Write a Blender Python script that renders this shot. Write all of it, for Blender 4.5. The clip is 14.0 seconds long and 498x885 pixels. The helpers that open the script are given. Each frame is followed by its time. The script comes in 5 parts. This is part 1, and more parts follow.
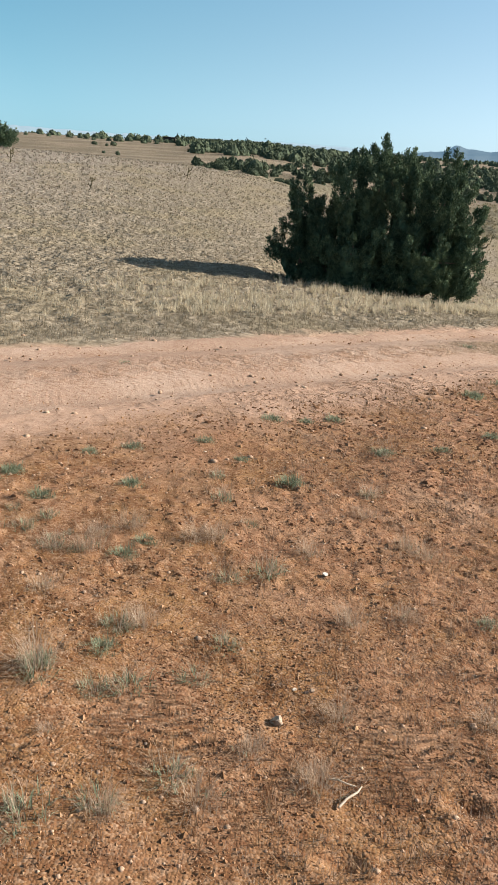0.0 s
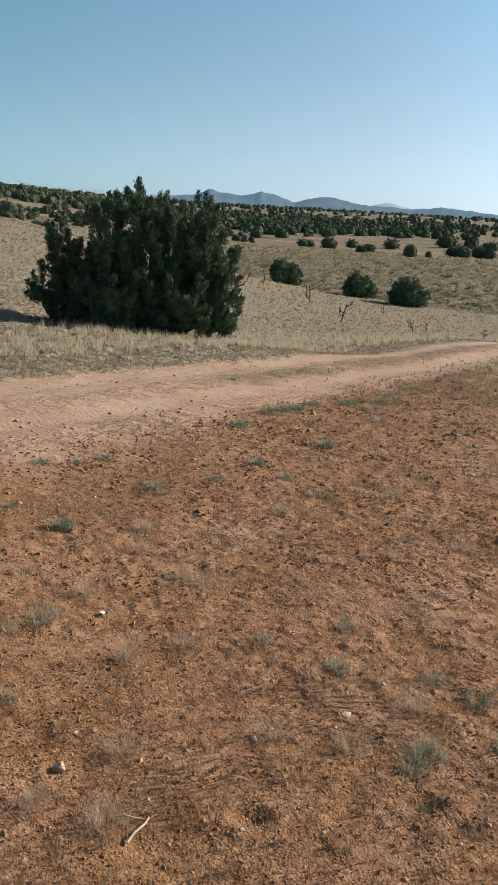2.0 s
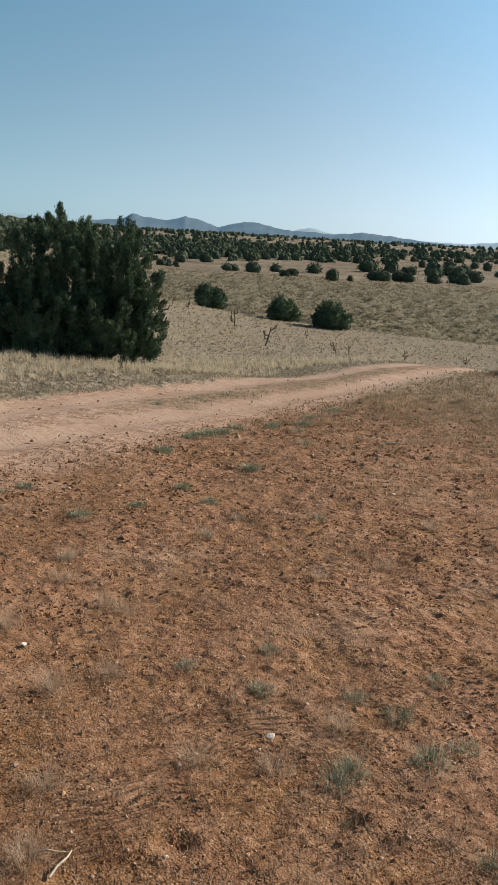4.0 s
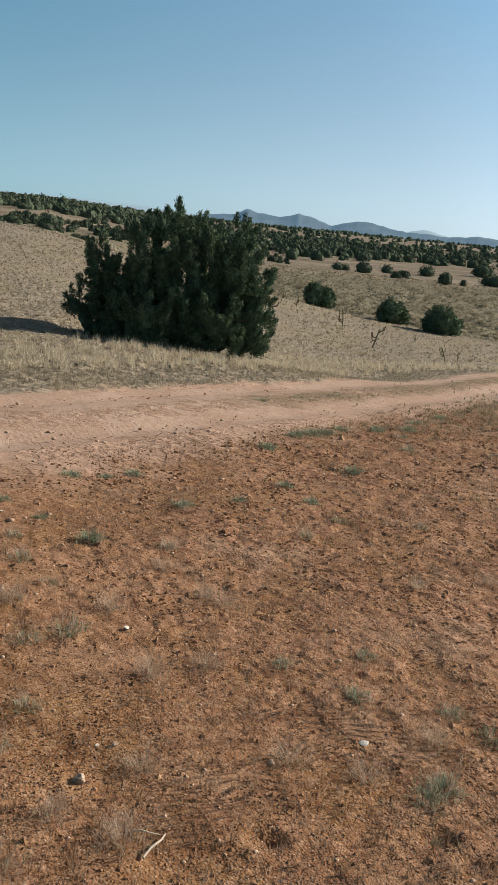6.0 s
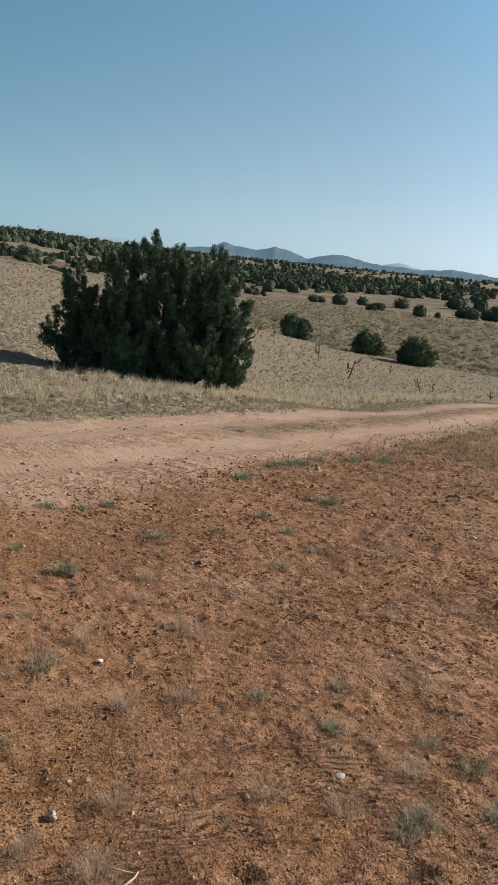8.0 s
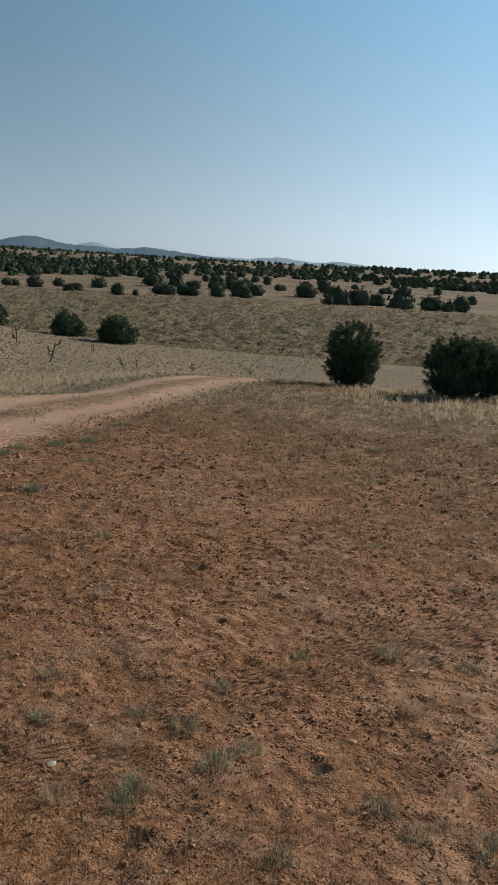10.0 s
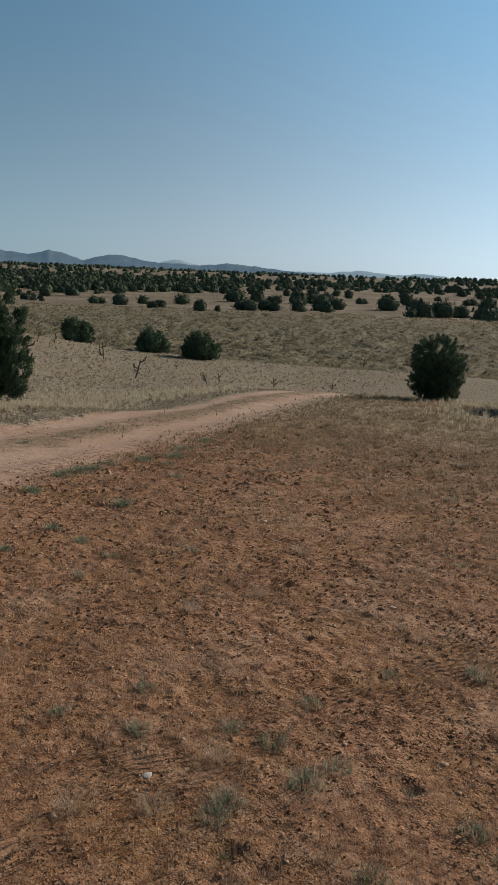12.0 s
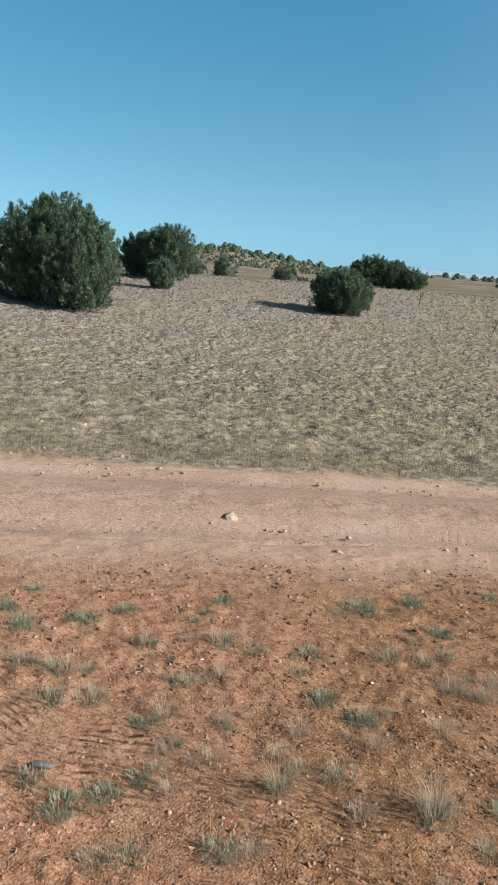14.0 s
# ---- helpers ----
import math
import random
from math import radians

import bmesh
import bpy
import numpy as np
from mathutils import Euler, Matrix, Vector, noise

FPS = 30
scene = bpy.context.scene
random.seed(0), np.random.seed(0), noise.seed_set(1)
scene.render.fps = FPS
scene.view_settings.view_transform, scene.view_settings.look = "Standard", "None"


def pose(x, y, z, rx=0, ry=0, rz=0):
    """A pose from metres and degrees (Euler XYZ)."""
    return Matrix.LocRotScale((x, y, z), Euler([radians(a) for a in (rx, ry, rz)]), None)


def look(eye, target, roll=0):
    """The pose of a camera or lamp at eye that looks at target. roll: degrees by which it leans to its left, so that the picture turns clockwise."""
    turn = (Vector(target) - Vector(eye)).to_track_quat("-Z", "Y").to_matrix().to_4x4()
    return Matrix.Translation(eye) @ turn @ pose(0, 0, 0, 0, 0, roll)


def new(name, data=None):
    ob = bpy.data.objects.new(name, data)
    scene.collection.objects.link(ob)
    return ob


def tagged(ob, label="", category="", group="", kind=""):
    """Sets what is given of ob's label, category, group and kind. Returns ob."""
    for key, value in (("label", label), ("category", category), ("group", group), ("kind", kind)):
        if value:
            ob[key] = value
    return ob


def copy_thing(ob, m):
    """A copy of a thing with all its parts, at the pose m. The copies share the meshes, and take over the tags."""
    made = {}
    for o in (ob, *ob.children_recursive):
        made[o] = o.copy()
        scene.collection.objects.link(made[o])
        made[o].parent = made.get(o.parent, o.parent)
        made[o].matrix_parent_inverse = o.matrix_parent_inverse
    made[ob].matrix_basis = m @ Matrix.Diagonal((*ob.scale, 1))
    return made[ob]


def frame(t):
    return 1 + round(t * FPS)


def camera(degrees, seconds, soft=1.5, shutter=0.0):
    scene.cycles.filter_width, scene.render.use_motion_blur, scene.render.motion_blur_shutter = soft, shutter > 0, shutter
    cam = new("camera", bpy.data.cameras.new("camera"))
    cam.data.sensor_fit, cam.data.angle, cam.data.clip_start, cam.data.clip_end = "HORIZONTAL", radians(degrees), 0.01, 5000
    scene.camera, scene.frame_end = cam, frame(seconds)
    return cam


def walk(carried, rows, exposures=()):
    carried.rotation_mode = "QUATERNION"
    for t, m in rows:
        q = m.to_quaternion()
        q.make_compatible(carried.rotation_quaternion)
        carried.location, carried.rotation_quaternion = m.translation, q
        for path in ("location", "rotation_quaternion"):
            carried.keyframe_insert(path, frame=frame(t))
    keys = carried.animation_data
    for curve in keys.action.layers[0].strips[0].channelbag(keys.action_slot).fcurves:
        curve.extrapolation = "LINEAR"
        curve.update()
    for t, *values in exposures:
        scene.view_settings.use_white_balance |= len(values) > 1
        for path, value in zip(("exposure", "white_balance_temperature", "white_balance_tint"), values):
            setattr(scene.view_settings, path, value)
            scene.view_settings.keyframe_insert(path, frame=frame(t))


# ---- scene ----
cam = camera(33.53, 14.0, soft=1.1)
PATH = [
    (0, (0.063, 0.075, 1.597), (-0.458, 4.770, -0.040), 3.26),
    (0.5, (0.073, 0.042, 1.607), (-0.042, 4.877, 0.340), 4.94),
    (1, (0.085, 0.044, 1.599), (0.312, 4.886, 0.374), 4.84),
    (1.5, (0.105, 0.033, 1.597), (0.621, 4.832, 0.293), 3.81),
    (2, (0.126, 0.023, 1.597), (0.913, 4.775, 0.254), 3.18),
    (2.5, (0.148, 0.025, 1.597), (1.212, 4.732, 0.291), 2.76),
    (2.7, (0.157, -0.004, 1.617), (1.313, 4.696, 0.362), 2.33),
    (4.8, (0.135, -0.022, 1.620), (1.294, 4.698, 0.444), 4.03),
    (5, (0.124, -0.022, 1.621), (1.212, 4.709, 0.423), 4.18),
    (5.5, (0.095, -0.024, 1.627), (0.920, 4.758, 0.424), 4.91),
    (6, (0.095, -0.020, 1.630), (0.723, 4.783, 0.388), 5.48),
    (6.5, (0.090, -0.012, 1.625), (0.661, 4.795, 0.371), 5.24),
    (7, (0.093, -0.024, 1.628), (0.580, 4.804, 0.422), 5.09),
    (7.2, (0.092, -0.024, 1.631), (0.609, 4.814, 0.480), 5.42),
    (9.3, (0.188, -0.041, 1.630), (1.813, 4.585, 0.648), 3.75),
    (9.5, (0.207, -0.026, 1.625), (2.048, 4.511, 0.612), 3.91),
    (10, (0.246, -0.048, 1.619), (2.608, 4.236, 0.585), 3.42),
    (10.5, (0.255, -0.066, 1.624), (2.903, 4.048, 0.596), 3.15),
    (11, (0.253, -0.065, 1.621), (2.966, 4.009, 0.597), 3.01),
    (11.5, (0.234, -0.079, 1.637), (2.795, 4.097, 0.634), 2.58),
    (12, (0.189, -0.075, 1.651), (2.114, 4.436, 0.677), 2.27),
    (12.5, (0.077, -0.073, 1.668), (0.792, 4.776, 0.676), 3.75),
    (12.7, (0.036, -0.088, 1.669), (0.250, 4.811, 0.689), 4.25),
    (13, (0.032, -0.027, 1.627), (-0.474, 4.853, 0.664), 3.76),
    (13.5, (-0.041, -0.063, 1.658), (-1.821, 4.521, 0.756), 3.70),
    (14, (-0.107, -0.071, 1.652), (-2.789, 4.030, 0.657), 3.49),
]
walk(cam, [(t, look(eye, target, roll)) for t, eye, target, roll in PATH],
     exposures=[(0, 0.96, 6500, 10), (0.7, 0.69, 6480, 10), (2, 0.58, 6530, 10), (5, 0.46, 6570, 10), (7, 0.61, 6570, 10), (9.5, -0.01, 6600, 10), (10.2, -0.12, 6720, 11), (11, -0.36, 6880, 11),
                (12, -0.14, 6480, 10), (12.5, 0.37, 6400, 9), (13, 0.50, 6180, 9), (14, 0.73, 5960, 8)])

# ---------------------------------------------------------------- light
SUN_AZ, SUN_EL = 76.0, 26.5          # degrees: from +y towards +x, and above the horizon
world = bpy.data.worlds.new("sky")
scene.world = world
world.use_nodes = True
wn = world.node_tree.nodes
sky = wn.new("ShaderNodeTexSky")
sky.sky_type = "NISHITA"
sky.sun_disc = False
sky.sun_elevation, sky.sun_rotation = radians(SUN_EL), radians(SUN_AZ)
sky.altitude, sky.air_density, sky.dust_density, sky.ozone_density = 1500, 1.0, 1.0, 1.0
wl = world.node_tree.links
# clear dry air: the sky's own brightness, pale blue low down and deeper blue higher up
grey, tint = wn.new("ShaderNodeRGBToBW"), wn.new("ShaderNodeMix")
spot, axis, rise = wn.new("ShaderNodeTexCoord"), wn.new("ShaderNodeSeparateXYZ"), wn.new("ShaderNodeMapRange")
wl.new(sky.outputs["Color"], grey.inputs["Color"])
wl.new(spot.outputs["Generated"], axis.inputs["Vector"])
wl.new(axis.outputs["Z"], rise.inputs["Value"])
rise.inputs["From Min"].default_value, rise.inputs["From Max"].default_value = 0.0, 0.32
tint.data_type = "RGBA"
wl.new(rise.outputs["Result"], tint.inputs[0])
tint.inputs[6].default_value, tint.inputs[7].default_value = (0.74, 0.90, 0.98, 1), (0.50, 1.03, 1.60, 1)
# milder again overhead
high, crown_of_sky = wn.new("ShaderNodeMapRange"), wn.new("ShaderNodeMix")
wl.new(axis.outputs["Z"], high.inputs["Value"])
high.inputs["From Min"].default_value, high.inputs["From Max"].default_value = 0.35, 0.65
crown_of_sky.data_type = "RGBA"
wl.new(high.outputs["Result"], crown_of_sky.inputs[0])
wl.new(tint.outputs[2], crown_of_sky.inputs[6])
crown_of_sky.inputs[7].default_value = (0.46, 0.55, 0.68, 1)
air = wn.new("ShaderNodeMix")
air.data_type, air.blend_type = "RGBA", "MULTIPLY"
air.inputs[0].default_value = 1.0
# dust evens the brightness between the horizon and the height
even = wn.new("ShaderNodeMath")
even.operation = "POWER"
wl.new(grey.outputs["Val"], even.inputs[0])
even.inputs[1].default_value = 0.80
wl.new(even.outputs["Value"], air.inputs[6])
wl.new(crown_of_sky.outputs[2], air.inputs[7])
# and deeper, greener blue away from the sun
toward, away, deep = wn.new("ShaderNodeVectorMath"), wn.new("ShaderNodeMapRange"), wn.new("ShaderNodeMix")
toward.operation = "DOT_PRODUCT"
wl.new(spot.outputs["Generated"], toward.inputs[0])
toward.inputs[1].default_value = (math.sin(radians(SUN_AZ)) * math.cos(radians(SUN_EL)), math.cos(radians(SUN_AZ)) * math.cos(radians(SUN_EL)), math.sin(radians(SUN_EL)))
wl.new(toward.outputs["Value"], away.inputs["Value"])
away.inputs["From Min"].default_value, away.inputs["From Max"].default_value = 0.54, -0.08
deep.data_type, deep.blend_type = "RGBA", "MULTIPLY"
low = wn.new("ShaderNodeMath")
low.operation = "MULTIPLY_ADD"
wl.new(high.outputs["Result"], low.inputs[0])
low.inputs[1].default_value, low.inputs[2].default_value = -0.85, 1.0
both = wn.new("ShaderNodeMath")
both.operation = "MULTIPLY"
wl.new(away.outputs["Result"], both.inputs[0])
wl.new(low.outputs["Value"], both.inputs[1])
much, low_down = wn.new("ShaderNodeMath"), wn.new("ShaderNodeMapRange")
much.operation = "MULTIPLY"
wl.new(axis.outputs["Z"], low_down.inputs["Value"])
low_down.inputs["From Min"].default_value, low_down.inputs["From Max"].default_value = 0.0, 0.25
low_down.inputs["To Min"].default_value, low_down.inputs["To Max"].default_value = 0.80, 1.0
wl.new(both.outputs["Value"], much.inputs[0])
wl.new(low_down.outputs["Result"], much.inputs[1])
wl.new(much.outputs["Value"], deep.inputs[0])
wl.new(air.outputs[2], deep.inputs[6])
deep.inputs[7].default_value = (0.48, 0.78, 0.83, 1)
wl.new(deep.outputs[2], wn["Background"].inputs["Color"])
# the bright air round the sun
halo = wn.new("ShaderNodeMapRange")
halo.interpolation_type = "SMOOTHSTEP"
wl.new(toward.outputs["Value"], halo.inputs["Value"])
halo.inputs["From Min"].default_value, halo.inputs["From Max"].default_value = 0.46, 0.97
halo.inputs["To Min"].default_value, halo.inputs["To Max"].default_value = 0.115, 0.177
wl.new(halo.outputs["Result"], wn["Background"].inputs["Strength"])

sun_data = bpy.data.lights.new("sun", "SUN")
sun_data.energy, sun_data.angle, sun_data.color = 5.0, radians(0.53), (1.0, 0.90, 0.76)
sun = new("sun", sun_data)
sun_way = Vector((math.sin(radians(SUN_AZ)) * math.cos(radians(SUN_EL)),
                  math.cos(radians(SUN_AZ)) * math.cos(radians(SUN_EL)), math.sin(radians(SUN_EL))))
sun.matrix_world = look(sun_way * 60, (0, 0, 0))


# ---------------------------------------------------------------- small helpers
def smooth(a, b, v):
    u = np.clip((np.asarray(v, float) - a) / (b - a), 0, 1)
    return u * u * (3 - 2 * u)


def lattice(n, m, seed):
    return np.random.RandomState(seed).rand(n, m)


LAT = lattice(256, 256, 7)


def waves(x, y):
    """Smooth value noise in 0..1, one cell to a unit."""
    x, y = np.asarray(x, float), np.asarray(y, float)
    i, j = np.floor(x).astype(int), np.floor(y).astype(int)
    u, v = x - i, y - j
    u, v = u * u * (3 - 2 * u), v * v * (3 - 2 * v)
    a, b = LAT[i % 256, j % 256], LAT[(i + 1) % 256, j % 256]
    c, d = LAT[i % 256, (j + 1) % 256], LAT[(i + 1) % 256, (j + 1) % 256]
    return (a * (1 - u) + b * u) * (1 - v) + (c * (1 - u) + d * u) * v


def fractal(x, y, octaves=4):
    total, amp, norm = 0, 1.0, 0
    for k in range(octaves):
        total = total + amp * waves(x * 2 ** k + 17.3 * k, y * 2 ** k + 5.1 * k)
        norm += amp
        amp *= 0.5
    return total / norm


def mesh_of(name, verts, faces, material, smooth_shading=True):
    """A mesh from arrays: verts (n, 3), faces (m, 3) or (m, 4)."""
    verts, faces = np.asarray(verts, np.float32), np.asarray(faces, np.int32)
    me = bpy.data.meshes.new(name)
    me.vertices.add(len(verts))
    me.vertices.foreach_set("co", verts.ravel())
    k = faces.shape[1]
    me.loops.add(faces.size)
    me.loops.foreach_set("vertex_index", faces.ravel())
    me.polygons.add(len(faces))
    me.polygons.foreach_set("loop_start", np.arange(0, faces.size, k, dtype=np.int32))
    me.polygons.foreach_set("loop_total", np.full(len(faces), k, np.int32))
    me.polygons.foreach_set("use_smooth", np.full(len(faces), smooth_shading))
    me.materials.append(material)
    me.update(calc_edges=True)
    return me


def part(name, me, parent, label=""):
    ob = new(name, me)
    ob.parent = parent
    return tagged(ob, label)


def stack(pieces):
    """Joins (verts, faces) pairs of one face size."""
    vs, fs, n = [], [], 0
    for v, f in pieces:
        vs.append(np.asarray(v, float))
        fs.append(np.asarray(f, int) + n)
        n += len(v)
    return np.concatenate(vs), np.concatenate(fs)


# ---------------------------------------------------------------- the lie of the land
FALL = (0.0393, 0.0469)                # the near ground falls along the road
ROAD_WAY = np.array([0.670, 0.742])    # along the dirt road
ROAD_SIDE = np.array([-0.742, 0.670])  # across it, away from the camera
ROAD_IN, ROAD_OUT = 4.85, 7.15         # its two edges, metres across


def road_bend(a):
    """Sideways sway of the road, metres, at a metres along it."""
    return 0.12 * np.sin(a * 0.31 + 0.6) - 0.006 * np.clip(a - 16, 0, 60) ** 1.6


def road_coords(x, y):
    a = ROAD_WAY[0] * x + ROAD_WAY[1] * y
    return a, ROAD_SIDE[0] * x + ROAD_SIDE[1] * y - road_bend(a)


def land(x, y):
    """Height of the ground without its small relief."""
    x, y = np.asarray(x, float), np.asarray(y, float)
    r = np.hypot(x, y)
    az = np.degrees(np.arctan2(x, y))
    plane = -FALL[0] * x - FALL[1] * y
    spur = -0.9 - 2.35 * np.tanh((az - 3) / 16)
    first = 12 + 8 * smooth(12, 28, az)
    s = smooth(0, 1, (r - first) / (45 - first))
    z = plane * (1 - s) + spur * s
    z = z - 0.45 * smooth(25, 33, r) * (1 - smooth(34, 48, r)) * smooth(18, 30, az)
    z = z - 0.25 * smooth(15, 19, r) * (1 - smooth(24, 40, r)) * smooth(-8, 2, az) * (1 - smooth(14, 24, az))
    right = z + (-4.7 - spur) * smooth(44, 63, r) + 1.85 * smooth(63, 110, r) - 1.1 * smooth(114, 170, r)
    right = right + 10.5 * smooth(170, 950, r) + 3.0 * smooth(28, 50, az) * smooth(300, 800, r)
    left = z + (-0.5 - spur) * smooth(52, 90, r) + 2.2 * smooth(200, 430, r) + 2.4 * smooth(100, 300, r) + 4.0 * smooth(250, 700, r)
    side = smooth(-8, 7, az)
    out = left * (1 - side) + right * side
    back = smooth(95, 150, np.abs(az)) * smooth(10, 40, r)
    out = out * (1 - back) + 1.0 * back
    big = smooth(60, 200, r)
    out = out + big * 1.6 * (fractal(x * 0.012 + 9, y * 0.012 + 3, 3) - 0.5)
    hill = 7.6 * np.exp(-((az + 36.0) / 3.6) ** 2 - ((r - 420) / 110.0) ** 2)
    out = out + hill + 2.5 * np.exp(-((az + 31.0) / 3.0) ** 2 - ((r - 430) / 90.0) ** 2)
    return out - 6.0 * smooth(1400, 4500, r)


HOLES = [(1.08, 2.06), (0.17, 1.74), (0.53, 2.03), (1.84, 2.17), (1.15, 1.95), (-0.80, 3.18), (2.05, 3.1)]  # kicked hollows


def relief(x, y):
    """Clods, tussock mounds and hollows of the near ground."""
    r = np.hypot(x, y)
    a, n = road_coords(x, y)
    fade = 1 - smooth(14, 30, r)
    az = np.degrees(np.arctan2(x, y))
    ahead = smooth(-66, -58, az) * (1 - smooth(60, 68, az))
    tilt = 0.8 * x + 0.6 * y, 0.8 * y - 0.6 * x
    rough = 0.045 * (fractal(x * 1.3, y * 1.3, 3) - 0.5) + 0.012 * (fractal(tilt[0] * 5 + 3, tilt[1] * 5, 3) - 0.5)
    patch = 0.35 + 0.65 * smooth(0.40, 0.60, fractal(x * 0.8 + 31, y * 0.8, 3))
    clod = 0.007 * smooth(0.50, 0.60, fractal(tilt[0] * 15, tilt[1] * 15 + 8, 2)) + 0.005 * smooth(0.50, 0.64, fractal(x * 27, y * 27 + 8, 2))
    clod = clod + 0.006 * smooth(0.56, 0.64, fractal(x * 4.3 + 5, y * 4.3, 5))
    inner = 1 - 0.85 * smooth(ROAD_IN - 0.8, ROAD_IN - 0.1, n) * (1 - smooth(ROAD_OUT, ROAD_OUT + 0.4, n))
    clod = clod * (0.85 + 0.10 * np.clip(r - 2, 0, 7))
    rough = rough + clod * patch * inner * (1 - smooth(11, 16, r)) * ahead
    torn = 0.55 + 0.9 * fractal(x * 13, y * 13, 2)
    for hx, hy in HOLES:
        rough = rough - 0.026 * np.exp(-(((x - hx) ** 2 + 2.2 * (y - hy) ** 2) / (0.055 * torn) ** 2)) + 0.006 * np.exp(-((np.hypot(x - hx, y - hy) - 0.08) / 0.03) ** 2)
    mound = 0.045 * (smooth(0.36, 0.66, fractal(x * 3.6 + 40, y * 3.6, 2)) - 0.4) * smooth(ROAD_OUT, ROAD_OUT + 1.5, n) * (1 - smooth(60, 110, r))
    mound = mound + 0.07 * (fractal(x * 3.1 + 20, y * 3.1, 2) - 0.45) * smooth(4.5, 9, 0.94 * x + 0.34 * y) * (n < ROAD_IN) * (1 - smooth(25, 35, r))
    far = smooth(52, 68, r) * (1 - smooth(112, 150, r)) * (0.45 * (fractal(x * 0.45, y * 0.45, 2) - 0.5) + 0.20 * (smooth(0.42, 0.68, fractal(x * 1.2 + 7, y * 1.2, 2)) - 0.4))
    return rough * fade + mound + far


def polar(az, r):
    return r * math.sin(radians(az)), r * math.cos(radians(az))


def ground_z(x, y):
    return float(land(x, y) + relief(x, y))


# ---------------------------------------------------------------- materials
def material(name):
    m = bpy.data.materials.new(name)
    m.use_nodes = True
    return m, m.node_tree.nodes, m.node_tree.links, m.node_tree.nodes["Principled BSDF"]


class Nodes:
    """Short ways to wire a node material."""

    def __init__(self, name, roughness=0.9, specular=0.2):
        self.m, self.n, self.l, self.bsdf = material(name)
        self.bsdf.inputs["Roughness"].default_value = roughness
        self.bsdf.inputs["Specular IOR Level"].default_value = specular
        self.place = self.n.new("ShaderNodeNewGeometry")

    def put(self, socket, value):
        if isinstance(value, (int, float)):
            socket.default_value = value
        elif isinstance(value, tuple):
            socket.default_value = (*value, 1.0) if len(socket.default_value) == 4 and len(value) == 3 else value
        else:
            self.l.new(value, socket)

    def noise(self, scale, detail=4.0, rough=0.55, vector=None):
        t = self.n.new("ShaderNodeTexNoise")
        t.inputs["Scale"].default_value, t.inputs["Detail"].default_value, t.inputs["Roughness"].default_value = scale, detail, rough
        self.l.new(vector or self.place.outputs["Position"], t.inputs["Vector"])
        return t.outputs["Fac"]

    def math(self, kind, a, b=0.0, clamp=False):
        t = self.n.new("ShaderNodeMath")
        t.operation, t.use_clamp = kind, clamp
        self.put(t.inputs[0], a)
        self.put(t.inputs[1], b)
        return t.outputs[0]

    def span(self, v, a, b, to0=0.0, to1=1.0):
        t = self.n.new("ShaderNodeMapRange")
        t.interpolation_type = "SMOOTHSTEP"
        for key, value in (("Value", v), ("From Min", a), ("From Max", b), ("To Min", to0), ("To Max", to1)):
            self.put(t.inputs[key], value)
        return t.outputs[0]

    def mix(self, f, a, b):
        t = self.n.new("ShaderNodeMix")
        t.data_type = "RGBA"
        self.put(t.inputs[0], f)
        self.put(t.inputs[6], a)
        self.put(t.inputs[7], b)
        return t.outputs[2]

    def dot(self, v):
        t = self.n.new("ShaderNodeVectorMath")
        t.operation = "DOT_PRODUCT"
        self.l.new(self.place.outputs["Position"], t.inputs[0])
        t.inputs[1].default_value = v
        return t.outputs["Value"]

    def reach(self):
        t = self.n.new("ShaderNodeVectorMath")
        t.operation = "LENGTH"
        self.l.new(self.place.outputs["Position"], t.inputs[0])
        return t.outputs["Value"]

    def bump(self, height, strength, distance):
        t = self.n.new("ShaderNodeBump")
        t.inputs["Strength"].default_value, t.inputs["Distance"].default_value = strength, distance
        self.l.new(height, t.inputs["Height"])
        self.l.new(t.outputs["Normal"], self.bsdf.inputs["Normal"])

    def colour(self, value):
        self.put(self.bsdf.inputs["Base Color"], value)
        return self.m


def grit(k, scale):
    """Grains: a random value a grain, and its rounded height."""
    t = k.n.new("ShaderNodeTexVoronoi")
    t.inputs["Scale"].default_value = scale
    k.l.new(k.place.outputs["Position"], t.inputs["Vector"])
    split = k.n.new("ShaderNodeSeparateColor")
    k.l.new(t.outputs["Color"], split.inputs[0])
    return split.outputs[0], k.math("SUBTRACT", 0.6, t.outputs["Distance"])


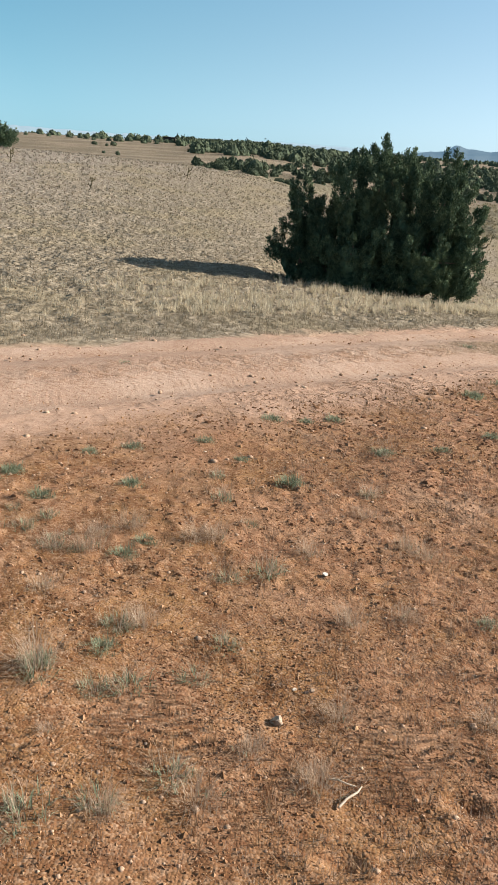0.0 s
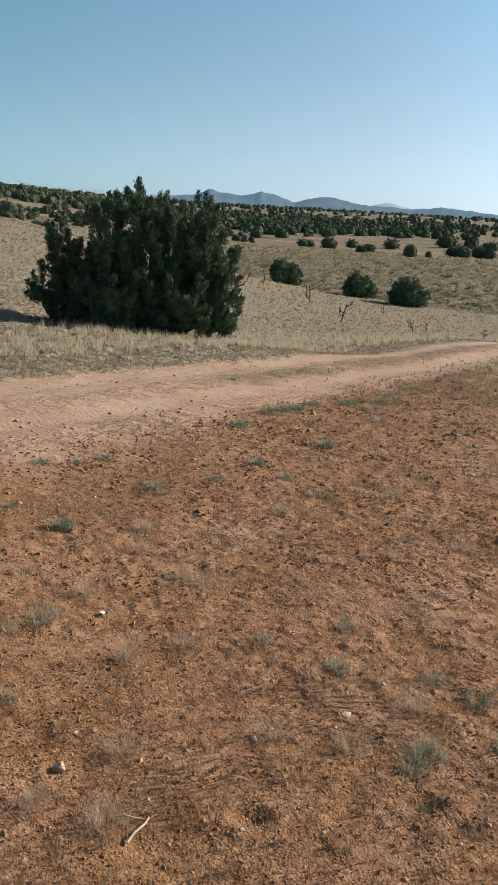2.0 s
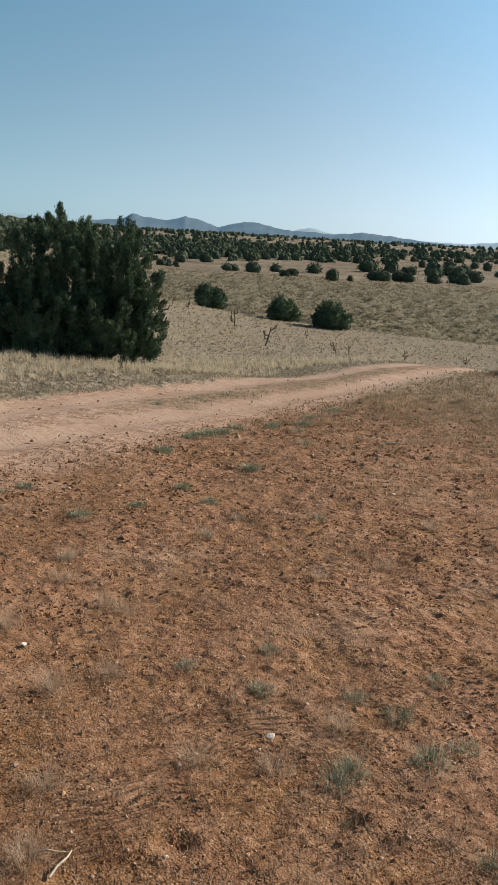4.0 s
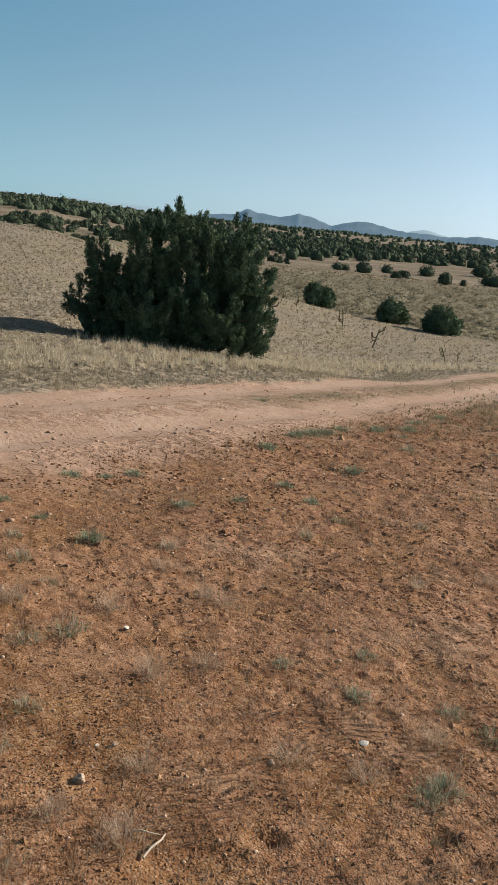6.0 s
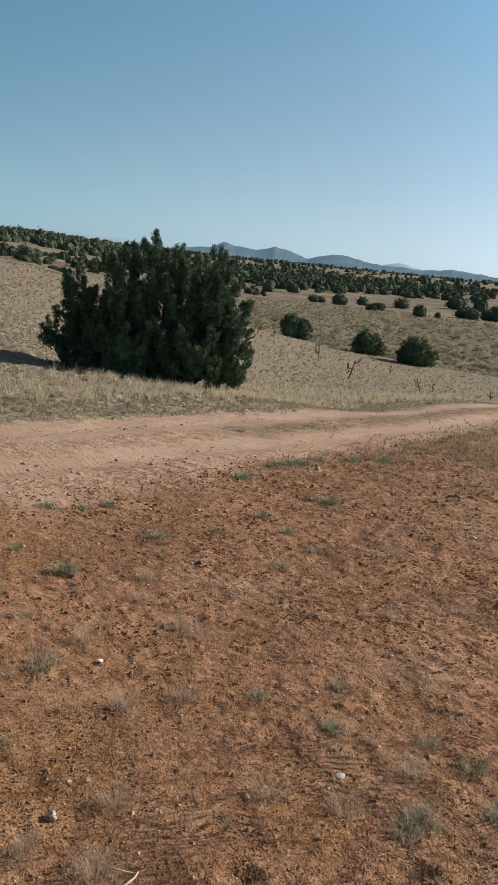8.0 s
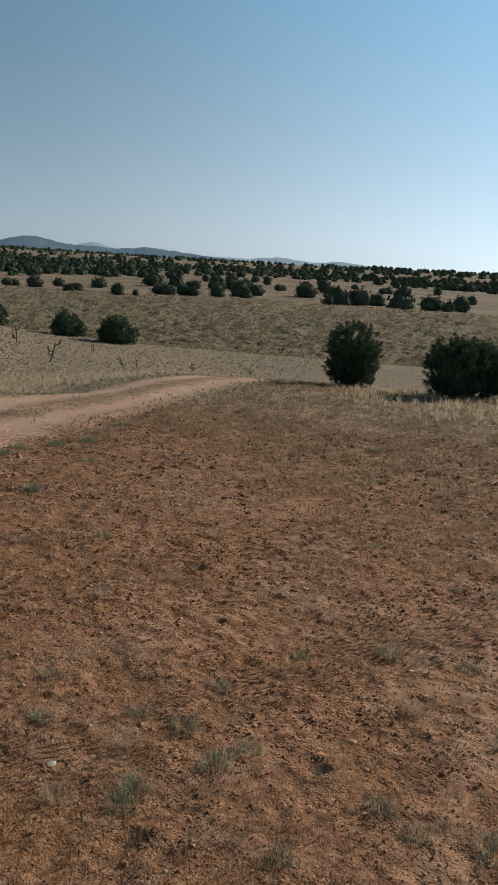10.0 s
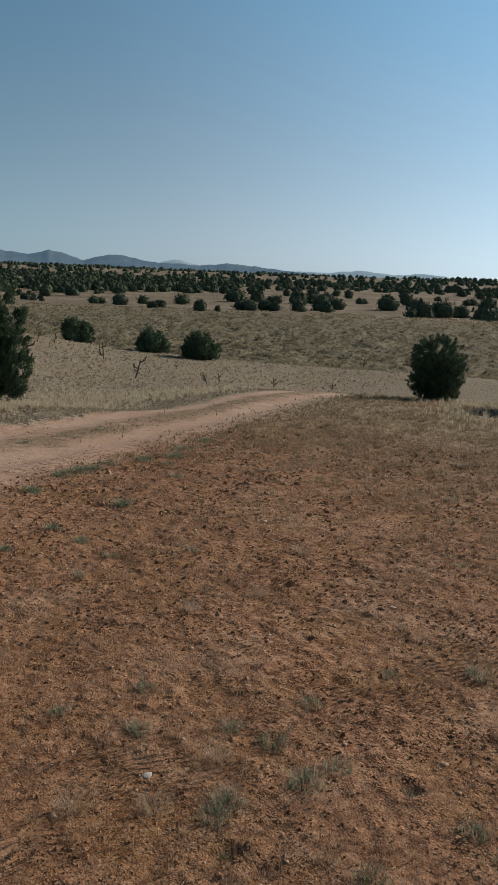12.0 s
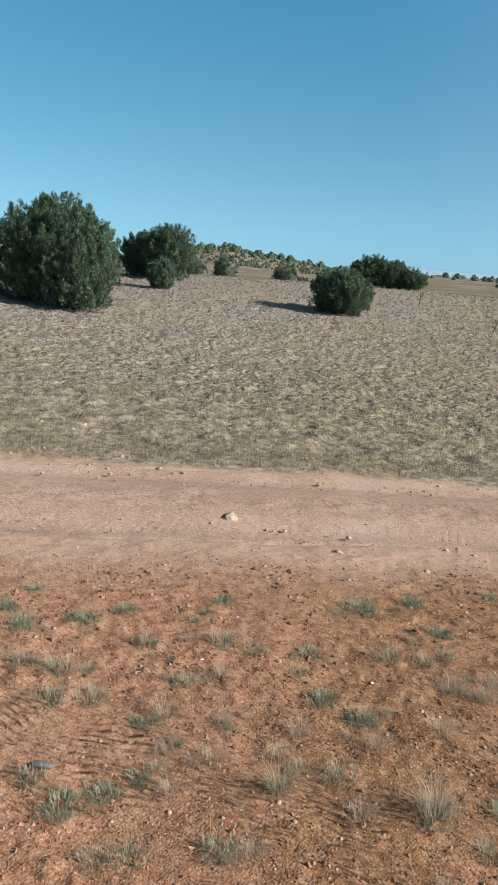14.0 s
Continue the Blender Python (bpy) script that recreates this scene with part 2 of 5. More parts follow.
def soil_material():
    k = Nodes("soil_and_thatch", 0.95, 0.1)
    across = k.math("ADD", k.dot((*ROAD_SIDE, 0.0)), k.math("MULTIPLY", k.math("SUBTRACT", k.noise(1.1, 5), 0.5), 1.4))
    along = k.dot((0.94, 0.34, 0.0))
    grain, round_grain = grit(k, 105)
    lump, round_lump = grit(k, 55)
    soil = k.mix(k.span(k.noise(7, 6, 0.7), 0.40, 0.60), (0.248, 0.122, 0.070), (0.345, 0.188, 0.116))
    soil = k.mix(k.span(k.noise(0.9, 4), 0.45, 0.60), soil, (0.330, 0.184, 0.110))
    # darker, redder earth ahead of the grit by the road
    dark_earth = k.mix(k.span(k.noise(6, 6, 0.7), 0.40, 0.60), (0.150, 0.071, 0.030), (0.265, 0.142, 0.064))
    soil = k.mix(k.math("MULTIPLY", k.span(along, -1.5, 0.1), k.span(k.noise(1.4, 5, 0.65), 0.36, 0.56, 0.35, 1.0)), soil, dark_earth)
    soil = k.mix(k.span(grain, 0.66, 1.0, 0.0, 0.60), soil, (0.420, 0.280, 0.185))
    soil = k.mix(k.span(grain, 0.25, 0.0, 0.0, 0.7), soil, (0.140, 0.059, 0.028))
    soil = k.mix(k.span(k.noise(11, 6, 0.75), 0.52, 0.63, 0.0, 0.50), soil, (0.125, 0.054, 0.026))
    soil = k.mix(k.span(lump, 0.78, 1.0, 0.0, 0.45), soil, (0.410, 0.268, 0.175))
    soil = k.mix(k.span(lump, 0.22, 0.0, 0.0, 0.45), soil, (0.160, 0.072, 0.034))
    soil = k.mix(k.span(k.noise(2.6, 6, 0.7), 0.58, 0.70, 0.0, 0.6), soil, (0.145, 0.068, 0.036))
    litter = k.mix(k.span(k.noise(26, 6, 0.8), 0.42, 0.58), (0.188, 0.090, 0.050), (0.345, 0.202, 0.126))
    litter = k.mix(k.span(grain, 0.3, 0.0, 0.0, 0.6), litter, (0.135, 0.063, 0.036))
    # dark mottles: the small raking shadows among the stems, painted into the colour
    litter = k.mix(k.span(k.noise(8, 4, 0.65), 0.54, 0.62, 0.0, 0.6), litter, (0.104, 0.047, 0.026))
    litter = k.mix(k.span(k.noise(1.2, 5, 0.7), 0.50, 0.62, 0.0, 0.60), litter, (0.345, 0.225, 0.152))
    thin = k.math("MULTIPLY", k.span(along, -0.6, 3.0), k.span(k.noise(2.2, 6, 0.75), 0.40, 0.58, 0.15, 1.0))
    near = k.mix(thin, soil, litter)
    dusty = k.math("MULTIPLY", k.span(across, ROAD_IN - 0.9, ROAD_IN + 0.05), k.span(k.noise(5, 5, 0.75), 0.40, 0.56, 0.35, 1.0))
    dusty = k.math("MAXIMUM", dusty, k.span(across, ROAD_IN - 0.55, ROAD_IN - 0.1))
    near = k.mix(dusty, near, k.mix(grain, (0.310, 0.194, 0.134), (0.430, 0.294, 0.219)))
    turf = k.mix(k.span(k.noise(9, 5, 0.7), 0.38, 0.62), (0.178, 0.148, 0.118), (0.335, 0.286, 0.236))
    turf = k.mix(k.span(k.noise(0.35, 4), 0.47, 0.62, 0.0, 0.5), turf, (0.270, 0.222, 0.140))
    turf = k.mix(k.span(k.dot((1.0, 0.0, 0.0)), -16, -4, 0.0, 0.48), turf, k.mix(k.span(k.noise(9, 5, 0.7), 0.38, 0.62), (0.130, 0.104, 0.064), (0.262, 0.212, 0.134)))
    far = k.mix(k.span(k.noise(0.05, 4), 0.42, 0.60), (0.190, 0.152, 0.108), (0.275, 0.220, 0.160))
    far = k.mix(k.span(k.noise(0.6, 5, 0.75), 0.48, 0.66, 0.0, 0.6), far, (0.130, 0.108, 0.072))
    turf = k.mix(k.math("MULTIPLY", k.span(k.reach(), 56, 66), k.span(k.noise(1.1, 4, 0.7), 0.40, 0.58, 0.75, 1.0)), turf, (0.178, 0.156, 0.106))
    turf = k.mix(k.span(k.reach(), 100, 125), turf, far)
    grassy = k.math("MAXIMUM", k.span(across, ROAD_OUT - 0.25, ROAD_OUT + 0.30),
                    k.math("MAXIMUM", k.math("MULTIPLY", k.span(along, 6.5, 14.0), 0.75), k.span(k.reach(), 16, 26)))
    # wheel treads pressed into the soil: a band of close ridges
    wobble = k.math("MULTIPLY", k.noise(2.0, 3), 0.25)
    tread = k.math("SINE", k.math("MULTIPLY", k.math("ADD", k.dot((-0.25, 0.968, 0.0)), wobble), 150.0))
    lane = k.math("ADD", k.dot((-0.25, 0.968, 0.0)), k.math("MULTIPLY", k.noise(0.7, 2), 0.8))
    band = k.math("MULTIPLY", k.span(lane, 2.30, 2.42), k.span(lane, 2.95, 2.80))
    band = k.math("MULTIPLY", band, k.span(k.noise(2.5, 3), 0.44, 0.54))
    height = k.math("ADD", k.math("MULTIPLY", k.noise(15, 2.0, 0.5), 0.55), k.math("MULTIPLY", round_grain, 0.24))
    height = k.math("ADD", height, k.math("MULTIPLY", round_lump, 0.10))
    height = k.math("ADD", height, k.math("MULTIPLY", k.math("MULTIPLY", tread, band), 0.60))
    height = k.math("MULTIPLY", height, k.span(dusty, 0.3, 1.0, 1.0, 0.5))
    tuft = k.math("MULTIPLY", k.math("MULTIPLY", k.noise(6.5, 2.0, 0.5), grassy), k.span(k.reach(), 9, 14, 3.0, 10.0))
    height = k.math("ADD", height, tuft)
    height = k.math("ADD", height, k.math("MULTIPLY", k.noise(1.9, 2.0, 0.5), k.span(k.reach(), 50, 66, 0.0, 30.0)))
    height = k.math("ADD", height, k.math("MULTIPLY", k.noise(8, 2.5, 0.5), k.math("ADD", k.math("MULTIPLY", thin, 2.2), k.span(k.reach(), 2.6, 4.5, 0.3, 1.6))))
    k.bump(height, 1.0, 0.0125)
    return k.colour(k.mix(grassy, near, turf))


def road_material():
    k = Nodes("packed_road_dirt", 0.95, 0.1)
    grain, round_grain = grit(k, 80)
    lane, down = k.n.new("ShaderNodeAttribute"), k.n.new("ShaderNodeAttribute")
    lane.attribute_name, down.attribute_name = "lane", "down"
    lane, down = lane.outputs["Fac"], down.outputs["Fac"]
    ragged = k.math("ADD", lane, k.math("MULTIPLY", k.math("SUBTRACT", k.noise(1.7, 5, 0.65), 0.5), 0.45))
    base = k.mix(k.span(k.noise(0.8, 5), 0.42, 0.58), (0.335, 0.226, 0.168), (0.388, 0.276, 0.213))
    base = k.mix(k.span(k.noise(9, 6, 0.75), 0.48, 0.64, 0.0, 0.45), base, (0.260, 0.150, 0.095))
    # loose redder crumbs between the wheel tracks and along the inner edge
    middle = k.math("ABSOLUTE", k.math("SUBTRACT", ragged, 0.47))
    loose = k.math("MULTIPLY", k.span(middle, 0.17, 0.06), k.span(k.noise(4.5, 6, 0.75), 0.40, 0.60, 0.05, 0.65))
    loose = k.math("MAXIMUM", loose, k.math("MULTIPLY", k.span(ragged, 0.10, -0.02), k.span(k.noise(6, 5, 0.75), 0.40, 0.58, 0.2, 0.85)))
    loose = k.math("MULTIPLY", loose, k.span(down, 0.0, 7.0, 0.4, 1.0))
    base = k.mix(loose, base, k.mix(k.span(k.noise(22, 5, 0.75), 0.42, 0.60), (0.205, 0.110, 0.064), (0.330, 0.205, 0.132)))
    # dead grass and dark earth between the tracks further down the road
    strip = k.math("MULTIPLY", k.math("MULTIPLY", k.span(middle, 0.20, 0.08), k.span(down, 6.5, 10.5)), k.span(k.noise(1.3, 5, 0.7), 0.36, 0.54))
    base = k.mix(strip, base, k.mix(k.span(k.noise(14, 5, 0.75), 0.40, 0.60), (0.115, 0.082, 0.050), (0.250, 0.180, 0.118)))
    base = k.mix(k.span(grain, 0.70, 1.0, 0.0, 0.6), base, (0.500, 0.370, 0.280))
    base = k.mix(k.span(grain, 0.18, 0.0, 0.0, 0.7), base, (0.215, 0.108, 0.063))
    # tyre treads: slanting ridges in the wheel tracks
    hub = k.math("ABSOLUTE", k.math("SUBTRACT", lane, 0.28))
    tread = k.math("SINE", k.math("ADD", k.math("MULTIPLY", down, 92.0), k.math("MULTIPLY", hub, 105.0)))
    band = k.math("MULTIPLY", k.span(hub, 0.17, 0.08), k.span(k.noise(2.6, 4), 0.44, 0.56))
    height = k.math("ADD", k.math("MULTIPLY", k.noise(18, 2.0, 0.5), 0.7), k.math("MULTIPLY", round_grain, 0.34))
    height = k.math("ADD", height, k.math("MULTIPLY", k.math("MULTIPLY", k.noise(7, 3, 0.6), loose), 2.2))
    k.bump(k.math("ADD", height, k.math("MULTIPLY", k.math("MULTIPLY", tread, band), 0.08)), 1.0, 0.010)
    return k.colour(base)


def blade_material(name, low, high, odd, rough=0.8, thin=0.0, east=None):
    """Grass or leaves: every blade its own shade between low and high, now and then odd."""
    k = Nodes(name, rough, 0.05)
    pick = k.place.outputs["Random Per Island"]
    c = k.mix(pick, low, high)
    c = k.mix(k.span(k.noise(0.7, 3), 0.45, 0.72, 0.0, 0.8), c, odd)
    c = k.mix(k.span(k.noise(7, 2), 0.40, 0.66, 0.0, 0.7), c, low)
    if east:
        c = k.mix(k.span(k.dot((1.0, 0.0, 0.0)), -16, -4, 0.0, 0.48), c, k.mix(pick, tuple(0.62 * q for q in east), tuple(1.35 * q for q in east)))
    if thin:
        glow, blend = k.n.new("ShaderNodeBsdfTranslucent"), k.n.new("ShaderNodeMixShader")
        k.l.new(c, glow.inputs["Color"])
        blend.inputs[0].default_value = thin
        k.l.new(k.bsdf.outputs[0], blend.inputs[1])
        k.l.new(glow.outputs[0], blend.inputs[2])
        k.l.new(blend.outputs[0], k.n["Material Output"].inputs["Surface"])
    return k.colour(c)


def bark_material():
    k = Nodes("juniper_bark", 0.95, 0.1)
    k.bump(k.noise(40, 2, 0.5), 0.8, 0.01)
    return k.colour(k.mix(k.span(k.noise(12, 5), 0.35, 0.65), (0.10, 0.075, 0.055), (0.24, 0.19, 0.145)))


def stone_material(name, low, high):
    k = Nodes(name, 0.95, 0.1)
    k.bump(k.noise(60, 2, 0.5), 0.6, 0.006)
    info = k.n.new("ShaderNodeObjectInfo")
    c = k.mix(k.span(k.noise(25, 5, 0.7), 0.3, 0.7), low, high)
    return k.colour(k.mix(k.math("MULTIPLY", info.outputs["Random"], 0.2), c, (0.42, 0.33, 0.26)))


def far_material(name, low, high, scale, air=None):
    """Distant surfaces; air is the haze before them, put into the surface as a glow."""
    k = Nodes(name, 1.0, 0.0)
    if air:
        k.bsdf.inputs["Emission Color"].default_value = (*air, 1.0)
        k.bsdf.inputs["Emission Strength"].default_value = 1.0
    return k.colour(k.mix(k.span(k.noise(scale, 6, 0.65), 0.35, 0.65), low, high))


M_SOIL, M_ROAD, M_BARK = soil_material(), road_material(), bark_material()
M_LEAF = blade_material("juniper_foliage", (0.038, 0.066, 0.042), (0.160, 0.212, 0.124), (0.128, 0.168, 0.096), 0.8, thin=0.13)
M_LEAF_FAR = blade_material("far_juniper_foliage", (0.052, 0.070, 0.047), (0.118, 0.140, 0.088), (0.118, 0.134, 0.082), 0.9)
M_STRAW = blade_material("straw_grass", (0.44, 0.37, 0.265), (0.68, 0.60, 0.46), (0.55, 0.48, 0.35), thin=0.4)
M_TURF = blade_material("tussock_grass", (0.210, 0.170, 0.134), (0.420, 0.358, 0.294), (0.310, 0.268, 0.204), thin=0.4, east=(0.240, 0.196, 0.122))
M_SAGE = blade_material("hillside_tussock", (0.17, 0.145, 0.092), (0.37, 0.315, 0.215), (0.265, 0.24, 0.15), thin=0.4)
M_TUSSOCK = blade_material("bunched_tussock", (0.195, 0.165, 0.132), (0.405, 0.352, 0.292), (0.325, 0.288, 0.222), thin=0.4, east=(0.265, 0.222, 0.142))
M_STUBBLE = blade_material("grey_stubble", (0.210, 0.130, 0.088), (0.560, 0.430, 0.330), (0.410, 0.300, 0.220), thin=0.4)
M_VERGE = blade_material("track_weeds", (0.110, 0.105, 0.062), (0.330, 0.285, 0.190), (0.205, 0.205, 0.115), thin=0.4)
M_CREST = blade_material("crest_tussock", (0.160, 0.118, 0.074), (0.470, 0.375, 0.265), (0.300, 0.245, 0.160), thin=0.4)
M_GREY = blade_material("grey_dry_grass", (0.190, 0.108, 0.058), (0.455, 0.322, 0.205), (0.330, 0.228, 0.138), thin=0.4)
M_WISP = blade_material("wispy_dry_stems", (0.36, 0.265, 0.19), (0.64, 0.51, 0.39), (0.50, 0.385, 0.28), thin=0.4)
M_WEED = blade_material("green_weed", (0.160, 0.190, 0.122), (0.38, 0.405, 0.285), (0.285, 0.305, 0.200), thin=0.25)
M_CLOD = blade_material("soil_clods", (0.200, 0.100, 0.050), (0.400, 0.255, 0.150), (0.335, 0.195, 0.105), 0.95)
M_LUMP = blade_material("kicked_up_clods", (0.160, 0.080, 0.044), (0.370, 0.225, 0.138), (0.280, 0.155, 0.088), 0.95)
M_LITTER = blade_material("grass_litter", (0.175, 0.098, 0.062), (0.410, 0.290, 0.205), (0.310, 0.205, 0.138), 0.9, thin=0.4)
M_SLATE = stone_material("blue_grey_slate", (0.09, 0.093, 0.105), (0.16, 0.162, 0.18))
M_ROCK = stone_material("pale_granite", (0.25, 0.175, 0.125), (0.44, 0.345, 0.26))
M_QUARTZ = stone_material("white_quartz", (0.62, 0.54, 0.46), (0.86, 0.80, 0.72))
M_GRAVEL = stone_material("granite_grit", (0.30, 0.185, 0.12), (0.50, 0.36, 0.26))
M_CHOLLA = blade_material("cholla_stem", (0.085, 0.075, 0.045), (0.18, 0.15, 0.09), (0.14, 0.12, 0.07), 0.9)
M_STICK = blade_material("weathered_stick", (0.40, 0.33, 0.26), (0.55, 0.47, 0.38), (0.5, 0.42, 0.33))
# both ranges glow by themselves: haze put in as bluish emission
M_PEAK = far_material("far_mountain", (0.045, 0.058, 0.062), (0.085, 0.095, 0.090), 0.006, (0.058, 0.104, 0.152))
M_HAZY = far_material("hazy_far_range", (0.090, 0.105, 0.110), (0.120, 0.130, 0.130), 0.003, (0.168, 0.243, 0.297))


# ---------------------------------------------------------------- ground and road
def ground_sheet():
    azs = np.concatenate([np.arange(-180, -58, 2.0), np.arange(-58, 60, 0.27), np.arange(60, 180, 2.0)])
    rs = np.concatenate([[0.0], np.geomspace(0.35, 1.2, 16)[:-1], np.geomspace(1.2, 10, 390)[:-1],
                         np.geomspace(10, 60, 180)[:-1], np.geomspace(60, 125, 90)[:-1], np.geomspace(125, 4900, 90)])
    A, Rr = np.meshgrid(np.radians(azs), rs)
    x, y = Rr * np.sin(A), Rr * np.cos(A)
    z = land(x, y) + relief(x, y)
    a, n = road_coords(x, y)
    z = z - 0.05 * smooth(ROAD_IN + 0.10, ROAD_IN + 0.3, n) * (1 - smooth(ROAD_OUT - 0.3, ROAD_OUT - 0.1, n)) * (1 - smooth(27, 29, a)) * smooth(-32, -28, a)
    v = np.stack([x, y, z], -1).reshape(-1, 3)
    w, h = len(azs), len(rs)
    i = np.arange(h - 1)[:, None] * w
    j = np.arange(w)[None, :]
    k = (j + 1) % w
    f = np.stack([i + j, i + w + j, i + w + k, i + k], -1).reshape(-1, 4)[:, ::-1]
    return mesh_of("ground", v, f, M_SOIL)


ground = tagged(new("ground", ground_sheet()), "reddish granite soil and dry rolling grassland", "ground", kind="structure")


def road_sheet():
    al = np.concatenate([np.arange(-30, -8, 0.25), np.arange(-8, 20, 0.05), np.arange(20, 28.5, 0.2)])
    ac = np.arange(ROAD_IN - 0.35, ROAD_OUT + 0.36, 0.03)
    A, N = np.meshgrid(al, ac)
    S = N + road_bend(A)
    x, y = A * ROAD_WAY[0] + S * ROAD_SIDE[0], A * ROAD_WAY[1] + S * ROAD_SIDE[1]
    u = (N - ROAD_IN) / (ROAD_OUT - ROAD_IN)
    z = land(x, y) + relief(x, y) * (1 - 0.65 * smooth(0.0, 0.5, np.minimum(N - ROAD_IN, ROAD_OUT - N))) + 0.004
    rut = np.exp(-((u - 0.18) / 0.10) ** 2) + np.exp(-((u - 0.80) / 0.10) ** 2)
    z = z - 0.035 * rut + 0.02 * np.exp(-((u - 0.5) / 0.2) ** 2)
    z = z + 0.007 * (fractal(A * 5, N * 5 + 3, 3) - 0.5) + 0.008 * (fractal(A * 13, N * 13 + 3, 2) - 0.5)
    z = z + 0.011 * np.exp(-((u - 0.47) / 0.14) ** 2) * smooth(0.46, 0.62, fractal(A * 7, N * 7 + 11, 3))
    tread = np.sin(A * 62 + 9 * np.abs(u - 0.18)) * np.exp(-((u - 0.80) / 0.07) ** 2)
    z = z + 0.003 * tread
    ragged = 0.5 * (fractal(A * 1.4, N * 1.4 + 30, 4) - 0.5)
    edge = np.minimum(N - ROAD_IN, ROAD_OUT - N) + ragged
    z = z - 0.07 * (1 - smooth(-0.12, 0.16, edge))
    v = np.stack([x, y, z], -1).reshape(-1, 3)
    w, h = len(al), len(ac)
    i, j = np.arange(h - 1)[:, None] * w, np.arange(w - 1)[None, :]
    f = np.stack([i + j, i + j + 1, i + w + j + 1, i + w + j], -1).reshape(-1, 4)
    me = mesh_of("road", v, f, M_ROAD)
    for key, values in (("lane", u), ("down", A)):
        me.attributes.new(key, "FLOAT", "POINT").data.foreach_set("value", np.ascontiguousarray(values, np.float32).ravel())
    return me


road = tagged(new("road", road_sheet()), "pale dirt track with two worn wheel ruts", "dirt road", kind="structure")


# ---------------------------------------------------------------- grass
def blades(rng, base, count, height, width, lean, spread=0.0):
    """count curved blades at each base point; height is a number or one value a point."""
    n = len(base) * count
    root = np.repeat(np.asarray(base, float), count, 0)
    h = np.repeat(np.broadcast_to(height, len(base)), count) * rng.uniform(0.55, 1.15, n)
    turn = rng.uniform(0, 2 * np.pi, n)
    tilt = np.abs(rng.normal(0, 1, n)) * lean
    out = np.stack([np.cos(turn), np.sin(turn), np.zeros(n)], -1)
    side = np.stack([-np.sin(turn), np.cos(turn), np.zeros(n)], -1)
    w = np.repeat(np.broadcast_to(width, len(base)), count)[:, None] * 0.5
    root = root + out * (rng.uniform(0, 0.35, n) * h * 0.5 + np.abs(rng.normal(0, 1, n)) * spread)[:, None]
    tip = root + out * (h * np.sin(tilt))[:, None] + np.array([0, 0, 1.0]) * (h * np.cos(tilt))[:, None]
    root = root - np.array([0, 0, 0.01])
    v = np.stack([root - side * w, root + side * w, tip], 1).reshape(-1, 3)
    return v, np.arange(3 * n).reshape(-1, 3)


def curved(rng, base, count, height, width, lean):
    """Like blades, but each one bends over towards its tip."""
    n = len(base) * count
    root = np.repeat(np.asarray(base, float), count, 0)
    h = height * rng.uniform(0.5, 1.2, n)
    turn = np.arctan2(root[:, 1], root[:, 0]) + rng.normal(0, 0.75, n)
    tilt = 0.15 + np.abs(rng.normal(0, 1, n)) * lean
    out = np.stack([np.cos(turn), np.sin(turn), np.zeros(n)], -1)
    side = np.stack([-np.sin(turn), np.cos(turn), np.zeros(n)], -1) * width * 0.5
    up = np.array([0, 0, 1.0])
    mid = root + (out * np.sin(tilt * 0.7)[:, None] + up * np.cos(tilt * 0.7)[:, None]) * (h * 0.55)[:, None]
    end = np.minimum(tilt * 1.5 + 0.25, 1.75)
    tip = mid + (out * np.sin(end)[:, None] + up * np.cos(end)[:, None]) * (h * 0.5)[:, None]
    tip[:, 2] = np.maximum(tip[:, 2], 0.004)
    v = np.stack([root - side - up * 0.01, root + side - up * 0.01, mid - side * 0.8, mid + side * 0.8, tip], 1).reshape(-1, 3)
    f = np.array([[0, 1, 3], [0, 3, 2], [2, 3, 4]])
    return v, (f[None] + 5 * np.arange(n)[:, None, None]).reshape(-1, 3)


def scatter(rng, n, r0, r1, az0, az1, bias=0.80):
    """Points over a ring's sector, denser towards the near side."""
    r = r0 * (r1 / r0) ** (rng.rand(n) ** bias)
    az = np.radians(rng.uniform(az0, az1, n))
    return r * np.sin(az), r * np.cos(az), r


def on_ground(x, y):
    return np.stack([x, y, land(x, y) + relief(x, y)], -1)


def grass_field(name, label, mat, seed, n, r0, r1, az0, az1, keep, count, tall, width, lean, bias=0.80, spread=0.0):
    rng = np.random.RandomState(seed)
    x, y, r = scatter(rng, n, r0, r1, az0, az1, bias)
    a, nn = road_coords(x, y)
    ok = rng.rand(n) < keep(x, y, r, a, nn)
    x, y, r = x[ok], y[ok], r[ok]
    h = tall(x, y, r) * rng.uniform(0.6, 1.3, len(x))
    v, f = blades(rng, on_ground(x, y), count, h, np.maximum(width, r * 0.00055), lean, spread)
    return tagged(new(name, mesh_of(name, v, f, mat, False)), label, "grass", kind="stuff")


def beyond_road(x, y, r, a, n):
    return smooth(ROAD_OUT - 0.05, ROAD_OUT + 0.35, n)


def bank_straw(x, y, r, a, n):
    """Tall pale grass along the outer verge and on the crest."""
    verge = smooth(ROAD_OUT + 0.9, ROAD_OUT + 1.8, n) * (1 - smooth(ROAD_OUT + 3.5, ROAD_OUT + 5.5, n)) * smooth(4, 9, a)
    crest = smooth(15, 18, r) * (1 - smooth(22, 25, r)) * smooth(34, 40, np.degrees(np.arctan2(x, y)))
    return np.maximum(verge, crest * (n < ROAD_IN)) * (0.25 + 0.9 * smooth(0.35, 0.6, fractal(x * 0.7, y * 0.7, 3)))


